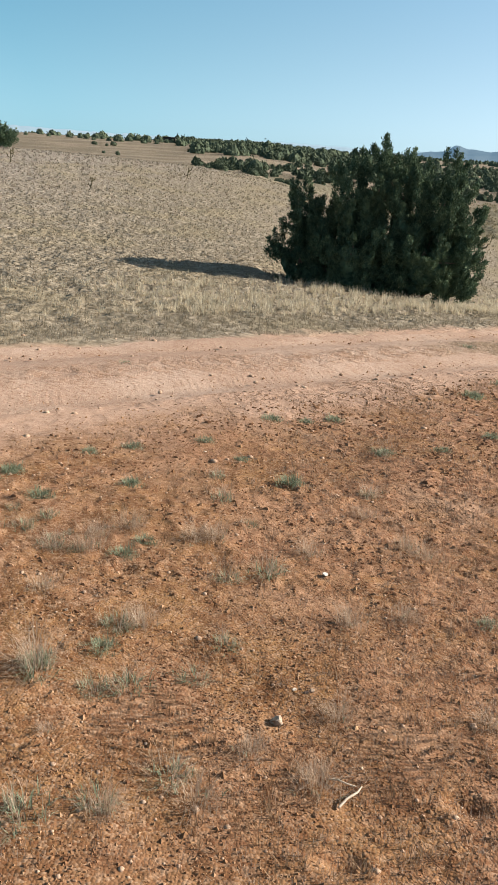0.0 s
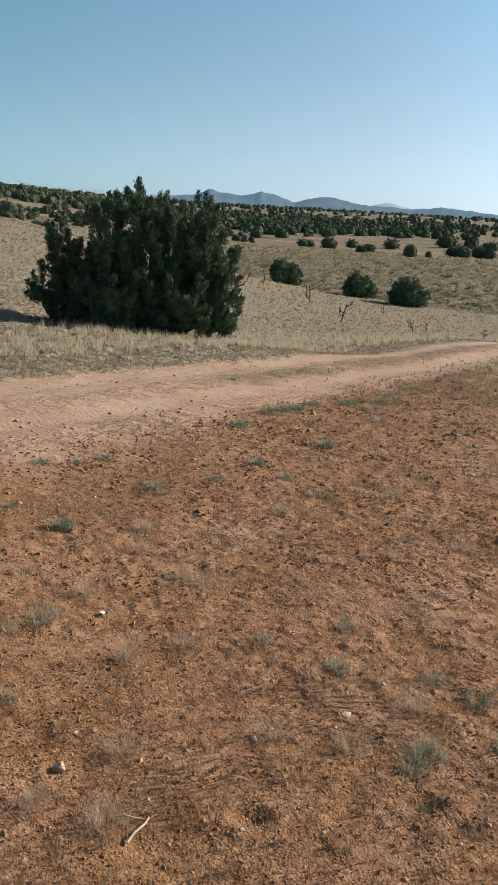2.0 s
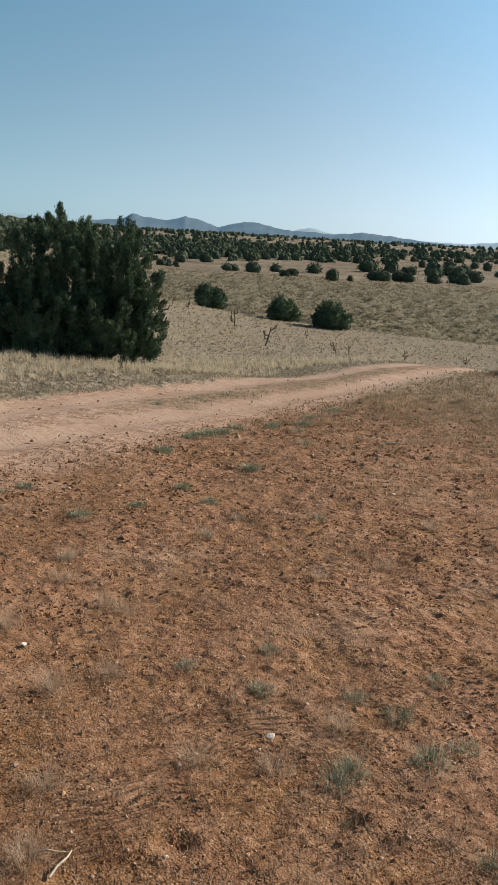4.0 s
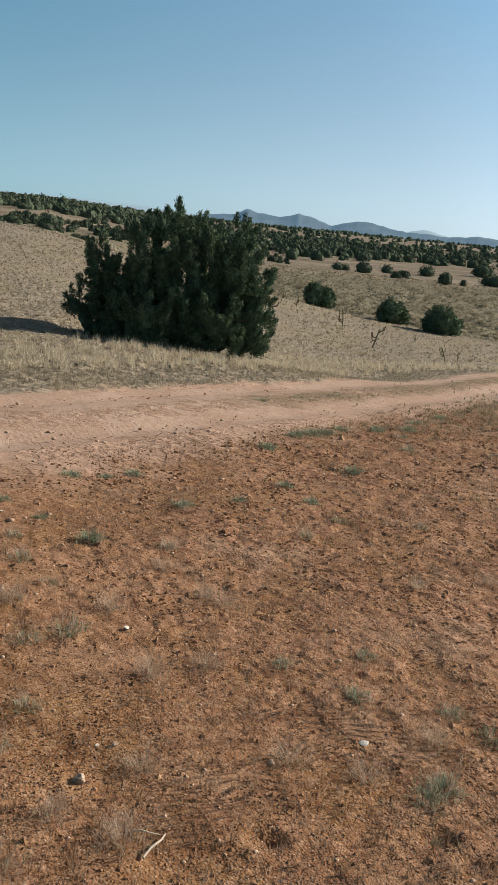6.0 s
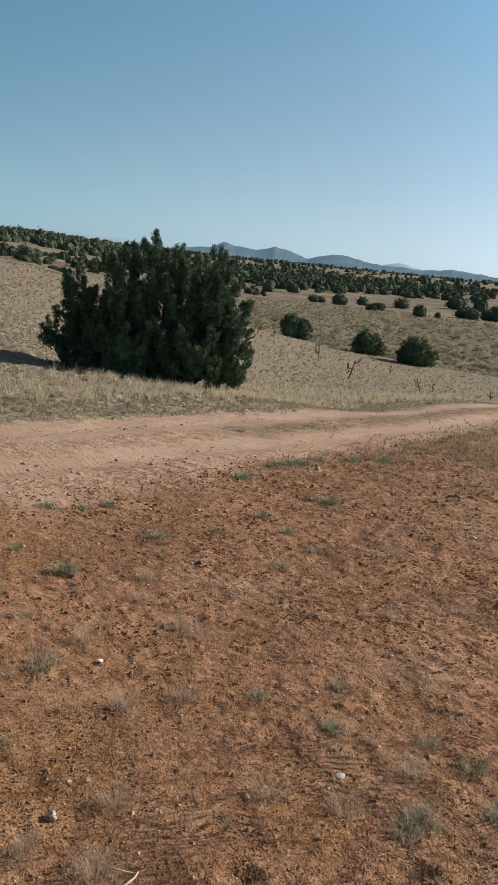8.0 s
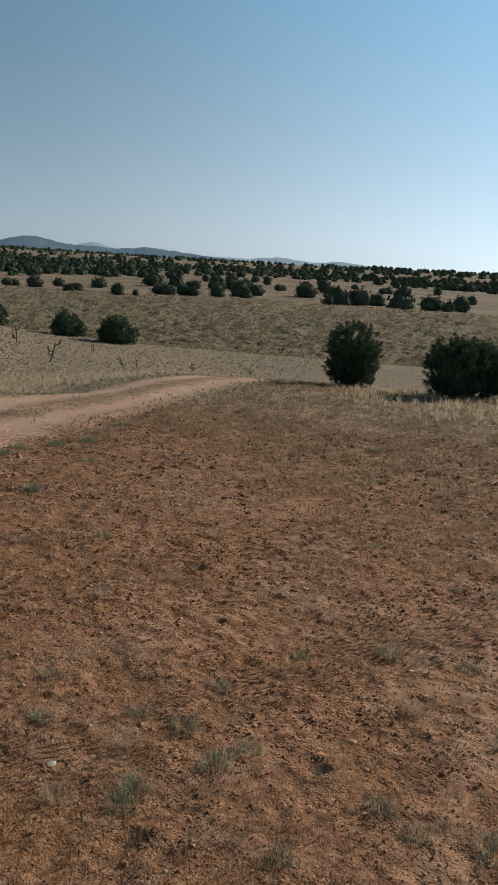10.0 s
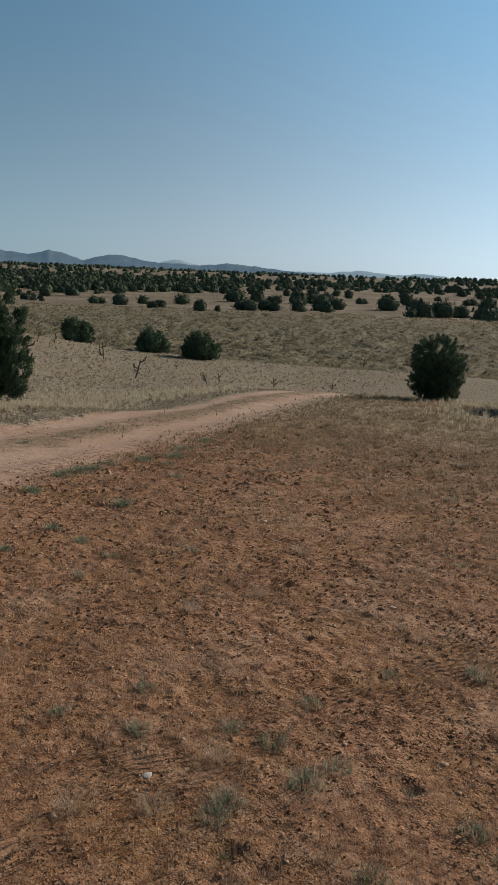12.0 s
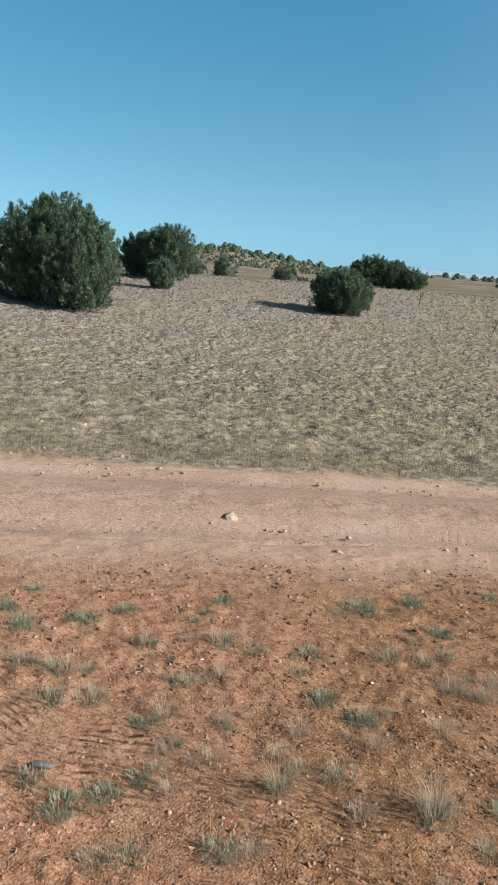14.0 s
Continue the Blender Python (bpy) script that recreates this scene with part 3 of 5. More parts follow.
def near_side(x, y, r, a, n):
    right = 0.94 * x + 0.34 * y
    return (n < ROAD_IN - 0.1) * smooth(1.0, 12, right) * smooth(0.40, 0.62, fractal(x * 1.1 + 3, y * 1.1, 3) + 0.25 * smooth(5, 12, right))


def near_sparse(x, y, r, a, n):
    return (n < ROAD_IN - 0.2) * smooth(0.50, 0.66, fractal(x * 1.6 + 60, y * 1.6 + 20, 3))


def stubble_cover(x, y, r, a, n):
    right = 0.94 * x + 0.34 * y
    return (n < ROAD_IN - 0.25) * (0.14 + 0.60 * smooth(-0.5, 3.0, right)) * smooth(0.40, 0.58, fractal(x * 1.5 + 80, y * 1.5 + 9, 3))


grass_field("hillside_grass", "dry olive and straw tussock grass on the slope", M_TURF, 11, 44000, 6.6, 62, -58, 60,
            beyond_road, 11, lambda x, y, r: 0.038 + 0.03 * fractal(x * 0.4, y * 0.4, 2) + 0.02 * smooth(12, 40, r), 0.0045, 1.05, 1.05)
grass_field("verge_grass", "tall pale straw grass on the road bank", M_STRAW, 12, 19000, 9, 28, -30, 60,
            bank_straw, 14, lambda x, y, r: 0.150 + 0.04 * smooth(0.4, 0.6, fractal(x * 0.5, y * 0.5, 2)), 0.005, 0.5)
grass_field("crest_grass", "short dry grass over the near crest", M_GREY, 13, 40000, 2.4, 30, -20, 64,
            near_side, 9, lambda x, y, r: 0.034 + 0.022 * smooth(5, 16, r), 0.004, 1.1)
grass_field("sparse_grass", "thin grey dry grass on bare soil", M_GREY, 14, 5200, 1.4, 9, -60, 62,
            near_sparse, 10, lambda x, y, r: 0.050 + 0.0 * r, 0.0025, 0.9)
grass_field("far_tussocks", "pale tussocks in rows on the far hillside", M_SAGE, 15, 15000, 56, 124, 2, 64,
            lambda x, y, r, a, n: 0.15 + 0.85 * smooth(0.42, 0.60, fractal(x * 1.2 + 7, y * 1.2, 2)), 13, lambda x, y, r: 0.20 + 0.0 * r, 0.09, 0.75, 1.0, 0.12)
grass_field("slope_tussocks", "low bunched dry tussocks over the slope", M_TUSSOCK, 17, 21000, 7, 66, -58, 34,
            lambda x, y, r, a, n: beyond_road(x, y, r, a, n) * (0.22 + 0.78 * smooth(0.40, 0.60, fractal(x * 3.6 + 40, y * 3.6, 2))), 15, lambda x, y, r: 0.052 + 0.03 * smooth(12, 40, r), 0.005, 0.8, 0.9, 0.04)
grass_field("crest_tussocks", "pale dry tussocks over the near crest", M_CREST, 19, 22000, 5.5, 27, 8, 64,
            lambda x, y, r, a, n: (n < ROAD_IN - 0.3) * smooth(4.0, 10.0, 0.94 * x + 0.34 * y) * (0.12 + 0.88 * smooth(0.44, 0.60, fractal(x * 3.1 + 20, y * 3.1, 2))), 16, lambda x, y, r: 0.058 + 0.03 * smooth(8, 20, r), 0.0045, 0.7, 0.9, 0.035)
grass_field("edge_grass", "feathery pale grass along the outer road edge", M_TUSSOCK, 20, 12000, 5.5, 17, -58, 24,
            lambda x, y, r, a, n: smooth(ROAD_OUT - 0.05, ROAD_OUT + 0.15, n) * (1 - smooth(ROAD_OUT + 0.7, ROAD_OUT + 1.6, n)) * (0.2 + 0.8 * smooth(0.40, 0.58, fractal(x * 1.6, y * 1.6 + 2, 3))),
            13, lambda x, y, r: 0.065 + 0.0 * r, 0.0035, 0.7, 0.9, 0.05)
grass_field("stubble", "short grey dead grass crowns on bare soil", M_STUBBLE, 18, 36000, 1.6, 15, -56, 62,
            stubble_cover, 15, lambda x, y, r: 0.026 + 0.010 * smooth(3, 10, r), 0.0022, 0.75, 0.85, 0.020)


grass_field("road_weeds", "low weeds and dry grass along the track", M_VERGE, 16, 14000, 6, 26, -10, 40,
            lambda x, y, r, a, n: smooth(8, 12, a) * (1.3 * np.exp(-((n - ROAD_IN - 1.08) / 0.26) ** 2) * smooth(0.36, 0.54, fractal(x * 0.9, y * 0.9 + 4, 3)) + 0.9 * np.exp(-((n - ROAD_IN + 0.45) / 0.5) ** 2) + 0.8 * smooth(13, 16, a) * np.exp(-((n - ROAD_IN + 1.3) / 0.9) ** 2)),
            9, lambda x, y, r: 0.05 + 0.0 * r, 0.006, 0.9)


def soil_clods():
    """Loose crumbs of soil and granite grit on the bare ground."""
    rng = np.random.RandomState(41)
    n = 115000
    x, y, r = scatter(rng, n, 1.25, 13, -58, 60)
    a, across = road_coords(x, y)
    ok = (across < ROAD_OUT - 0.3) & (rng.rand(n) < np.where(across > ROAD_IN, 0.16, 0.45 + 0.75 * smooth(0.4, 0.6, fractal(x * 1.7, y * 1.7, 3))))
    x, y, r, across = x[ok], y[ok], r[ok], across[ok]
    n = len(x)
    c = on_ground(x, y)
    c[:, 2] -= np.where((across > ROAD_IN) & (across < ROAD_OUT), 0.012, 0.0)
    size = np.maximum(0.0040, r * 0.00125) * np.exp(rng.normal(0, 0.45, n)) * np.where(across > ROAD_IN - 0.2, 0.6, np.where(rng.rand(n) < 0.06, 1.5, 1.0))
    axes = np.array([[1, 0, -0.5], [0, 1, -0.5], [-1, 0, -0.5], [0, -1, -0.5], [0, 0, 0.55]], float)
    v = axes[None] * rng.uniform(0.6, 1.35, (n, 5, 1)) + rng.normal(0, 0.22, (n, 5, 3))
    turn = rng.uniform(0, 6.28, n)
    cs, sn = np.cos(turn)[:, None], np.sin(turn)[:, None]
    v = np.stack([v[..., 0] * cs - v[..., 1] * sn, v[..., 0] * sn + v[..., 1] * cs, v[..., 2]], -1)
    v = c[:, None] + v * size[:, None, None]
    f = np.array([[0, 1, 4], [1, 2, 4], [2, 3, 4], [3, 0, 4]])
    f = (f[None] + 5 * np.arange(n)[:, None, None]).reshape(-1, 3)
    return mesh_of("soil_crumbs", v.reshape(-1, 3), f, M_CLOD, False)


def soil_lumps():
    """Clods kicked up from the soil, a little darker than it, standing in patches."""
    rng = np.random.RandomState(47)
    n = 52000
    x, y, r = scatter(rng, n, 1.4, 13, -57, 60, 0.9)
    a, across = road_coords(x, y)
    patchy = smooth(0.44, 0.58, fractal(x * 1.9 + 70, y * 1.9, 3)) * smooth(0.36, 0.55, fractal(x * 6 + 12, y * 6, 2))
    ok = (across < ROAD_IN - 0.35) & (rng.rand(n) < 0.10 + 0.75 * patchy)
    x, y, r = x[ok], y[ok], r[ok]
    n, sides = len(x), 6
    size = np.clip(r, 2.0, 9.0) * 0.0023 * np.exp(rng.normal(0, 0.35, n))
    turn = (np.arange(sides) * 2 * np.pi / sides)[None] + rng.uniform(0, 6.28, (n, 1))
    reach = rng.uniform(0.6, 1.3, (n, sides)) * size[:, None]
    low = np.stack([np.cos(turn) * reach, np.sin(turn) * reach * 0.75, np.full(turn.shape, -0.004)], -1)
    top = np.stack([np.cos(turn) * reach * 0.55, np.sin(turn) * reach * 0.42, rng.uniform(0.25, 0.60, (n, sides)) * size[:, None]], -1)
    peak = np.stack([rng.normal(0, 0.15, n) * size, rng.normal(0, 0.15, n) * size, rng.uniform(0.4, 0.65, n) * size], -1)[:, None]
    v = on_ground(x, y)[:, None] + np.concatenate([low, top, peak], 1)
    j = np.arange(sides)
    k = (j + 1) % sides
    f = np.concatenate([np.stack([j, k, sides + k], -1), np.stack([j, sides + k, sides + j], -1), np.stack([sides + j, sides + k, np.full(sides, 2 * sides)], -1)])
    f = (f[None] + (2 * sides + 1) * np.arange(n)[:, None, None]).reshape(-1, 3)
    return mesh_of("soil_lumps", v.reshape(-1, 3), f, M_LUMP, False)


tagged(new("soil_lumps", soil_lumps()), "dark clods of kicked-up red soil", "soil", kind="stuff")
tagged(new("soil_crumbs", soil_clods()), "loose reddish soil crumbs and granite grit", "gravel", kind="stuff")


def ground_litter():
    """Broken dry stems lying on the soil."""
    rng = np.random.RandomState(43)
    n = 100000
    x, y, r = scatter(rng, n, 1.25, 14, -59, 62)
    a, across = road_coords(x, y)
    right = smooth(-1.5, 4.0, 0.94 * x + 0.34 * y)
    ok = (across < ROAD_IN + 0.1) & (rng.rand(n) < (0.18 + 0.82 * right) * smooth(0.36, 0.6, fractal(x * 1.8 + 11, y * 1.8, 3)))
    x, y, r = x[ok], y[ok], r[ok]
    n = len(x)
    c = on_ground(x, y) + np.stack([0 * x, 0 * x, rng.uniform(0.002, 0.02, n)], -1)
    turn = rng.uniform(0, 6.28, n)
    way = np.stack([np.cos(turn), np.sin(turn), rng.normal(0.12, 0.28, n)], -1) * (rng.uniform(0.02, 0.07, n) * (0.8 + r * 0.1))[:, None]
    side = np.stack([-np.sin(turn), np.cos(turn), 0.6 + 0 * turn], -1) * np.maximum(0.0012, r * 0.00035)[:, None]
    v = np.stack([c - side, c + side, c + way], 1).reshape(-1, 3)
    return mesh_of("grass_litter", v, np.arange(3 * n).reshape(-1, 3), M_LITTER, False)


tagged(new("grass_litter", ground_litter()), "broken straw and dead stems on soil", "grass litter", kind="stuff")


# ---------------------------------------------------------------- junipers
def crown_mesh(name, lobes, plumes, sprays, size, seed, mat, tall=1.0, rise=0.85, heart=(0.34, 0.28)):
    """Foliage: plumes of small sprays over the lobes (x, y, z, rx, ry, rz), and an uneven dark heart."""
    rng = np.random.RandomState(seed)
    vs = []
    weight = np.array([l[3] * l[5] for l in lobes])
    for lobe, share in zip(lobes, weight / weight.sum()):
        n = max(8, int(plumes * share))
        c, rad = np.array(lobe[:3]), np.array(lobe[3:])
        d = rng.normal(size=(n, 3))
        d[:, 2] = np.abs(d[:, 2]) * np.where(rng.rand(n) < 0.72, 1, -1)
        d /= np.linalg.norm(d, axis=1)[:, None]
        reach = rng.uniform(0.58, 1.02, n)
        flat = np.where(d[:, 2] < 0, 1 / np.maximum(np.hypot(d[:, 0], d[:, 1]), 0.35) ** 0.65, 1.0)
        foot = c + d * np.stack([flat, flat, np.ones(n)], -1) * rad * reach[:, None]
        foot[:, 2] = np.maximum(foot[:, 2], rng.uniform(0.02, 0.16, n) * rad[2])
        grow = d * np.array([0.55, 0.55, 0.3]) * (1.85 - rise) + np.array([0, 0, rise]) + rng.normal(0, 0.16, (n, 3))
        grow /= np.linalg.norm(grow, axis=1)[:, None]
        long = tall * size * rng.uniform(1.7, 3.4, n) * (1 + 0.25 * np.clip(d[:, 2], 0, 1) ** 3)
        m = max(5, sprays // max(1, plumes))
        t = rng.rand(n, m) ** 0.8
        girth = size * np.sqrt(1.02 - t)
        off = rng.normal(0, 0.5, (n, m, 3))
        p = foot[:, None] + grow[:, None] * (long[:, None] * (t - 0.35))[..., None] + off * girth[..., None]
        p[..., 2] = np.maximum(p[..., 2], 0.03)
        g = grow[:, None] + rng.normal(0, 0.36, (n, m, 3)) + off * 0.35
        # each spray lies in the skin of its plume, facing outwards
        out = d[:, None] * 0.8 + off * 0.9
        p, g, out = p.reshape(-1, 3), g.reshape(-1, 3), out.reshape(-1, 3)
        for k in range(3):
            gg = g + rng.normal(0, 0.3, g.shape)
            gg /= np.linalg.norm(gg, axis=1)[:, None]
            s = np.cross(gg, out + rng.normal(0, 0.45, g.shape))
            s /= np.linalg.norm(s, axis=1)[:, None] + 1e-6
            ll = (size * 0.72 * rng.uniform(0.45, 1.05, len(p)))[:, None]
            root = p + rng.normal(0, size * 0.22, p.shape)
            vs.append(np.stack([root - s * ll * 0.24, root + s * ll * 0.24, root + gg * ll], 1).reshape(-1, 3))
    v = np.concatenate(vs)
    f = np.arange(len(v)).reshape(-1, 3)
    hearts = []
    for lobe in lobes:
        th, ph = np.meshgrid(np.linspace(0, 2 * np.pi, 15)[:-1], np.linspace(0.12, np.pi - 0.12, 8))
        d = np.stack([np.cos(th) * np.sin(ph), np.sin(th) * np.sin(ph), np.cos(ph)], -1).reshape(-1, 3)
        bb = heart[0] + heart[1] * fractal(d[:, 0] * 2.6 + seed, d[:, 1] * 2.6 + d[:, 2] * 3.1, 3)
        q = np.array(lobe[:3]) + d * np.array(lobe[3:]) * bb[:, None]
        q[:, 2] = np.maximum(q[:, 2], 0.05)
        i, j = np.arange(7)[:, None] * 14, np.arange(14)[None, :]
        k = (j + 1) % 14
        quad = np.stack([i + j, i + k, i + 14 + k, i + 14 + j], -1).reshape(-1, 4)
        hearts.append((q, np.concatenate([quad[:, [0, 1, 2]], quad[:, [0, 2, 3]]])))
    v, f = stack([(v, f)] + hearts)
    return mesh_of(name, v, f, mat, False)


def swept(points, radii, sides=6):
    """One tapering tube along a polyline."""
    rings = []
    points = [np.asarray(p, float) for p in points]
    ang = np.arange(sides) * 2 * np.pi / sides
    for k, p in enumerate(points):
        way = points[min(k + 1, len(points) - 1)] - points[max(k - 1, 0)]
        way = way / np.linalg.norm(way)
        u = np.cross(way, [0.31, 0.93, 0.17])
        u /= np.linalg.norm(u)
        w = np.cross(way, u)
        rings.append(p + (np.cos(ang)[:, None] * u + np.sin(ang)[:, None] * w) * radii[k])
    i, j = np.arange(len(points) - 1)[:, None] * sides, np.arange(sides)[None, :]
    k = (j + 1) % sides
    return np.concatenate(rings), np.stack([i + j, i + k, i + sides + k, i + sides + j], -1).reshape(-1, 4)


def juniper(kind, lobes, plumes, sprays, size, seed, label, thick=0.06, mat=None, group="", limbs=3, tall=1.0, rise=0.85, heart=(0.34, 0.28)):
    tree = tagged(new(kind), label, "juniper", group)
    rng = np.random.RandomState(seed + 99)
    for lobe in lobes:
        foot = np.array([lobe[0] * 0.3, lobe[1] * 0.3, -0.10])
        knee = np.array([lobe[0] * 0.7, lobe[1] * 0.7, lobe[2] * 0.5])
        head = np.array([lobe[0], lobe[1], lobe[2] + lobe[5] * 0.5])
        stem = part("stem", mesh_of("stem", *swept([foot, (foot + knee) / 2 + rng.normal(0, 0.04, 3), knee, head], [thick, thick * 0.85, thick * 0.7, thick * 0.12]), M_BARK),
                    tree, "grey shaggy bark stem")
        for k in range(limbs):
            p = knee + (head - knee) * rng.uniform(0.1, 0.7)
            q = p + rng.normal(0, 1, 3) * np.array(lobe[3:]) * 0.28 + np.array([0, 0, 0.10])
            part("limb", mesh_of("limb", *swept([p, (p + q) / 2 + rng.normal(0, 0.03, 3), q], [thick * 0.4, thick * 0.25, thick * 0.07], 5), M_BARK), stem)
    skirt = [(q[0] * 0.95, q[1] * 0.95, q[2] * 0.45, q[3] * 0.80, q[4] * 0.80, q[2] * 0.5) for q in lobes if limbs and q[2] > q[5] * 0.8]
    more = 1.2 if limbs else 1.0
    part("crown", crown_mesh("crown", lobes + skirt, int(plumes * more), int(sprays * more), size, seed, mat or M_LEAF, tall, rise, heart), tree)
    return tree


def stand(thing, az, r, turn=0, size=1.0, sink=0.03):
    x, y = polar(az, r)
    thing.matrix_basis = pose(x, y, float(land(x, y)) - sink, 0, 0, turn) @ Matrix.Diagonal((size, size, size, 1))
    return thing


# the great many-stemmed juniper behind the road bank
stand(juniper("juniper_tree", [(-1.55, 0.1, 1.12, 0.42, 0.5, 1.10), (-1.78, 0.0, 0.60, 0.42, 0.5, 0.60), (-1.15, 0.2, 0.92, 0.52, 0.6, 0.95), (-0.60, 0.1, 1.38, 0.58, 0.9, 1.34),
                               (-0.08, 0.2, 1.50, 0.58, 0.9, 1.46), (0.42, 0.1, 1.42, 0.60, 0.9, 1.36), (0.85, 0.1, 1.35, 0.55, 0.8, 1.28), (1.25, 0.0, 1.36, 0.48, 0.8, 1.36), (1.60, 0.1, 1.16, 0.44, 0.7, 1.16),
                               (1.68, -0.1, 0.55, 0.50, 0.7, 0.6), (-0.5, -0.45, 0.70, 1.2, 0.6, 0.80), (0.9, -0.45, 0.65, 1.05, 0.6, 0.75)],
              900, 84000, 0.084, 3, "large dark green many-stemmed juniper behind the road bank", 0.09, tall=1.25, rise=0.82, heart=(0.24, 0.24)), 1.75, 17.3, 0)
# single junipers that stand clear
stand(juniper("juniper_tree", [(-0.35, 0, 1.35, 1.30, 1.3, 1.40), (0.60, -0.2, 1.15, 1.12, 1.1, 1.15), (-1.3, 0.1, 1.1, 1.0, 1.0, 1.15), (0.95, -0.3, 0.80, 0.85, 0.9, 0.80)], 1800, 68000, 0.090, 5,
              "tall rounded juniper in full sun on the slope", 0.09), -46.6, 25, 0, 1.15)
stand(juniper("juniper_tree", [(0.75, 0, 1.15, 1.20, 1.0, 1.15), (-0.7, 0.5, 1.05, 0.9, 0.9, 1.0), (-1.6, 0.6, 1.0, 0.8, 0.8, 0.9)], 800, 26000, 0.12, 6,
              "broad sunlit juniper near the top of the slope", 0.08), -40.4, 38)
stand(juniper("juniper_bush", [(0, 0, 0.52, 0.52, 0.52, 0.55)], 200, 7000, 0.10, 7, "small sunlit juniper on the slope", 0.05), -40.0, 33)
stand(juniper("juniper_bush", [(0.25, 0, 0.66, 0.80, 0.80, 0.66), (-0.45, 0.1, 0.70, 0.66, 0.75, 0.66)], 700, 24000, 0.085, 8,
              "dense rounded sunlit juniper bush with a long shadow", 0.05), -27.8, 30, 0, 1.08)
stand(juniper("juniper_tree", [(-0.7, 0, 0.85, 1.30, 1.0, 0.85), (0.6, 0.2, 0.72, 0.9, 0.9, 0.70), (1.75, 0.3, 0.50, 0.75, 0.7, 0.52)], 700, 24000, 0.12, 9,
              "wide dark juniper at the top of the slope", 0.07), -25.0, 49)
stand(juniper("juniper_bush", [(0, 0, 1.02, 0.80, 0.80, 0.84), (0.12, 0, 0.62, 0.62, 0.65, 0.6), (-0.12, 0, 0.66, 0.64, 0.7, 0.6)], 620, 26000, 0.070, 10,
              "backlit rounded juniper bush just past the crest", 0.06, tall=0.8, rise=0.65), 36.2, 24)
stand(juniper("juniper_bush", [(-0.80, 0, 0.80, 0.60, 0.7, 0.75), (0.0, 0.1, 0.80, 0.72, 0.7, 0.68), (0.85, 0, 0.70, 0.62, 0.7, 0.62)], 800, 28000, 0.085, 12,
              "broad backlit juniper bush in pale grass on the crest", 0.06, tall=0.9), 44.4, 22)

# three bushes where the slope drops away
DOME = {"tall": 0.55, "rise": 0.45, "heart": (0.72, 0.26)}
stand(juniper("juniper_bush", [(-0.28, 0, 0.62, 0.62, 0.6, 0.74), (0.38, 0.1, 0.50, 0.56, 0.6, 0.66)], 420, 8000, 0.10, 14, "round dark juniper bush where the slope drops away", 0.05, **DOME), 11.4, 47)
stand(juniper("juniper_bush", [(-0.1, 0, 0.55, 0.72, 0.7, 0.80), (0.5, 0.1, 0.35, 0.50, 0.5, 0.50), (-0.5, 0, 0.35, 0.45, 0.5, 0.5)], 420, 8000, 0.10, 15, "domed dark juniper bush where the slope drops away", 0.05, **DOME), 16.5, 46)
stand(juniper("juniper_bush", [(-0.1, 0, 0.62, 0.82, 0.8, 0.88), (0.50, 0.1, 0.45, 0.66, 0.7, 0.70), (-0.55, 0, 0.45, 0.6, 0.7, 0.65)], 480, 9000, 0.10, 16, "broad domed dark juniper bush where the slope drops away", 0.05, **DOME), 19.8, 45)

# three far shapes, copied over the distance
FAR = "junipers scattered over the far plain"
ROUND = {"mat": M_LEAF_FAR, "group": FAR, "limbs": 0, "tall": 0.5, "rise": 0.4, "heart": (0.74, 0.30)}
shapes = [
    juniper("juniper_bush", [(0, 0, 0.60, 1.00, 1.0, 0.86), (0.55, 0.1, 0.45, 0.75, 0.75, 0.60)], 90, 620, 0.24, 21, "small dark round juniper on dry grass", 0.07, **ROUND),
    juniper("juniper_bush", [(0, 0, 0.75, 0.85, 0.85, 0.98), (0.2, 0.1, 0.4, 0.8, 0.8, 0.55)], 80, 560, 0.24, 22, "small dark upright juniper on dry grass", 0.07, **ROUND),
    juniper("juniper_bush", [(-0.9, 0, 0.5, 0.95, 0.9, 0.72), (0.6, 0.2, 0.6, 1.1, 1.0, 0.84)], 110, 760, 0.25, 23, "low spreading dark juniper on dry grass", 0.07, **ROUND),
]
near_shapes = [
    juniper("juniper_bush", [(0, 0, 0.60, 0.98, 0.95, 0.86), (0.5, 0.1, 0.45, 0.75, 0.75, 0.62)], 420, 4600, 0.13, 24, "round dark juniper beyond the grassy rise", 0.07, **ROUND),
    juniper("juniper_bush", [(0, 0, 0.75, 0.82, 0.82, 1.0), (0.15, 0, 0.4, 0.8, 0.8, 0.55)], 380, 4200, 0.13, 25, "upright dark juniper beyond the grassy rise", 0.07, **ROUND),
    juniper("juniper_bush", [(-0.9, 0, 0.5, 0.95, 0.9, 0.74), (0.6, 0.2, 0.6, 1.1, 1.0, 0.88)], 520, 5600, 0.14, 26, "low spreading juniper beyond the grassy rise", 0.07, **ROUND),
]
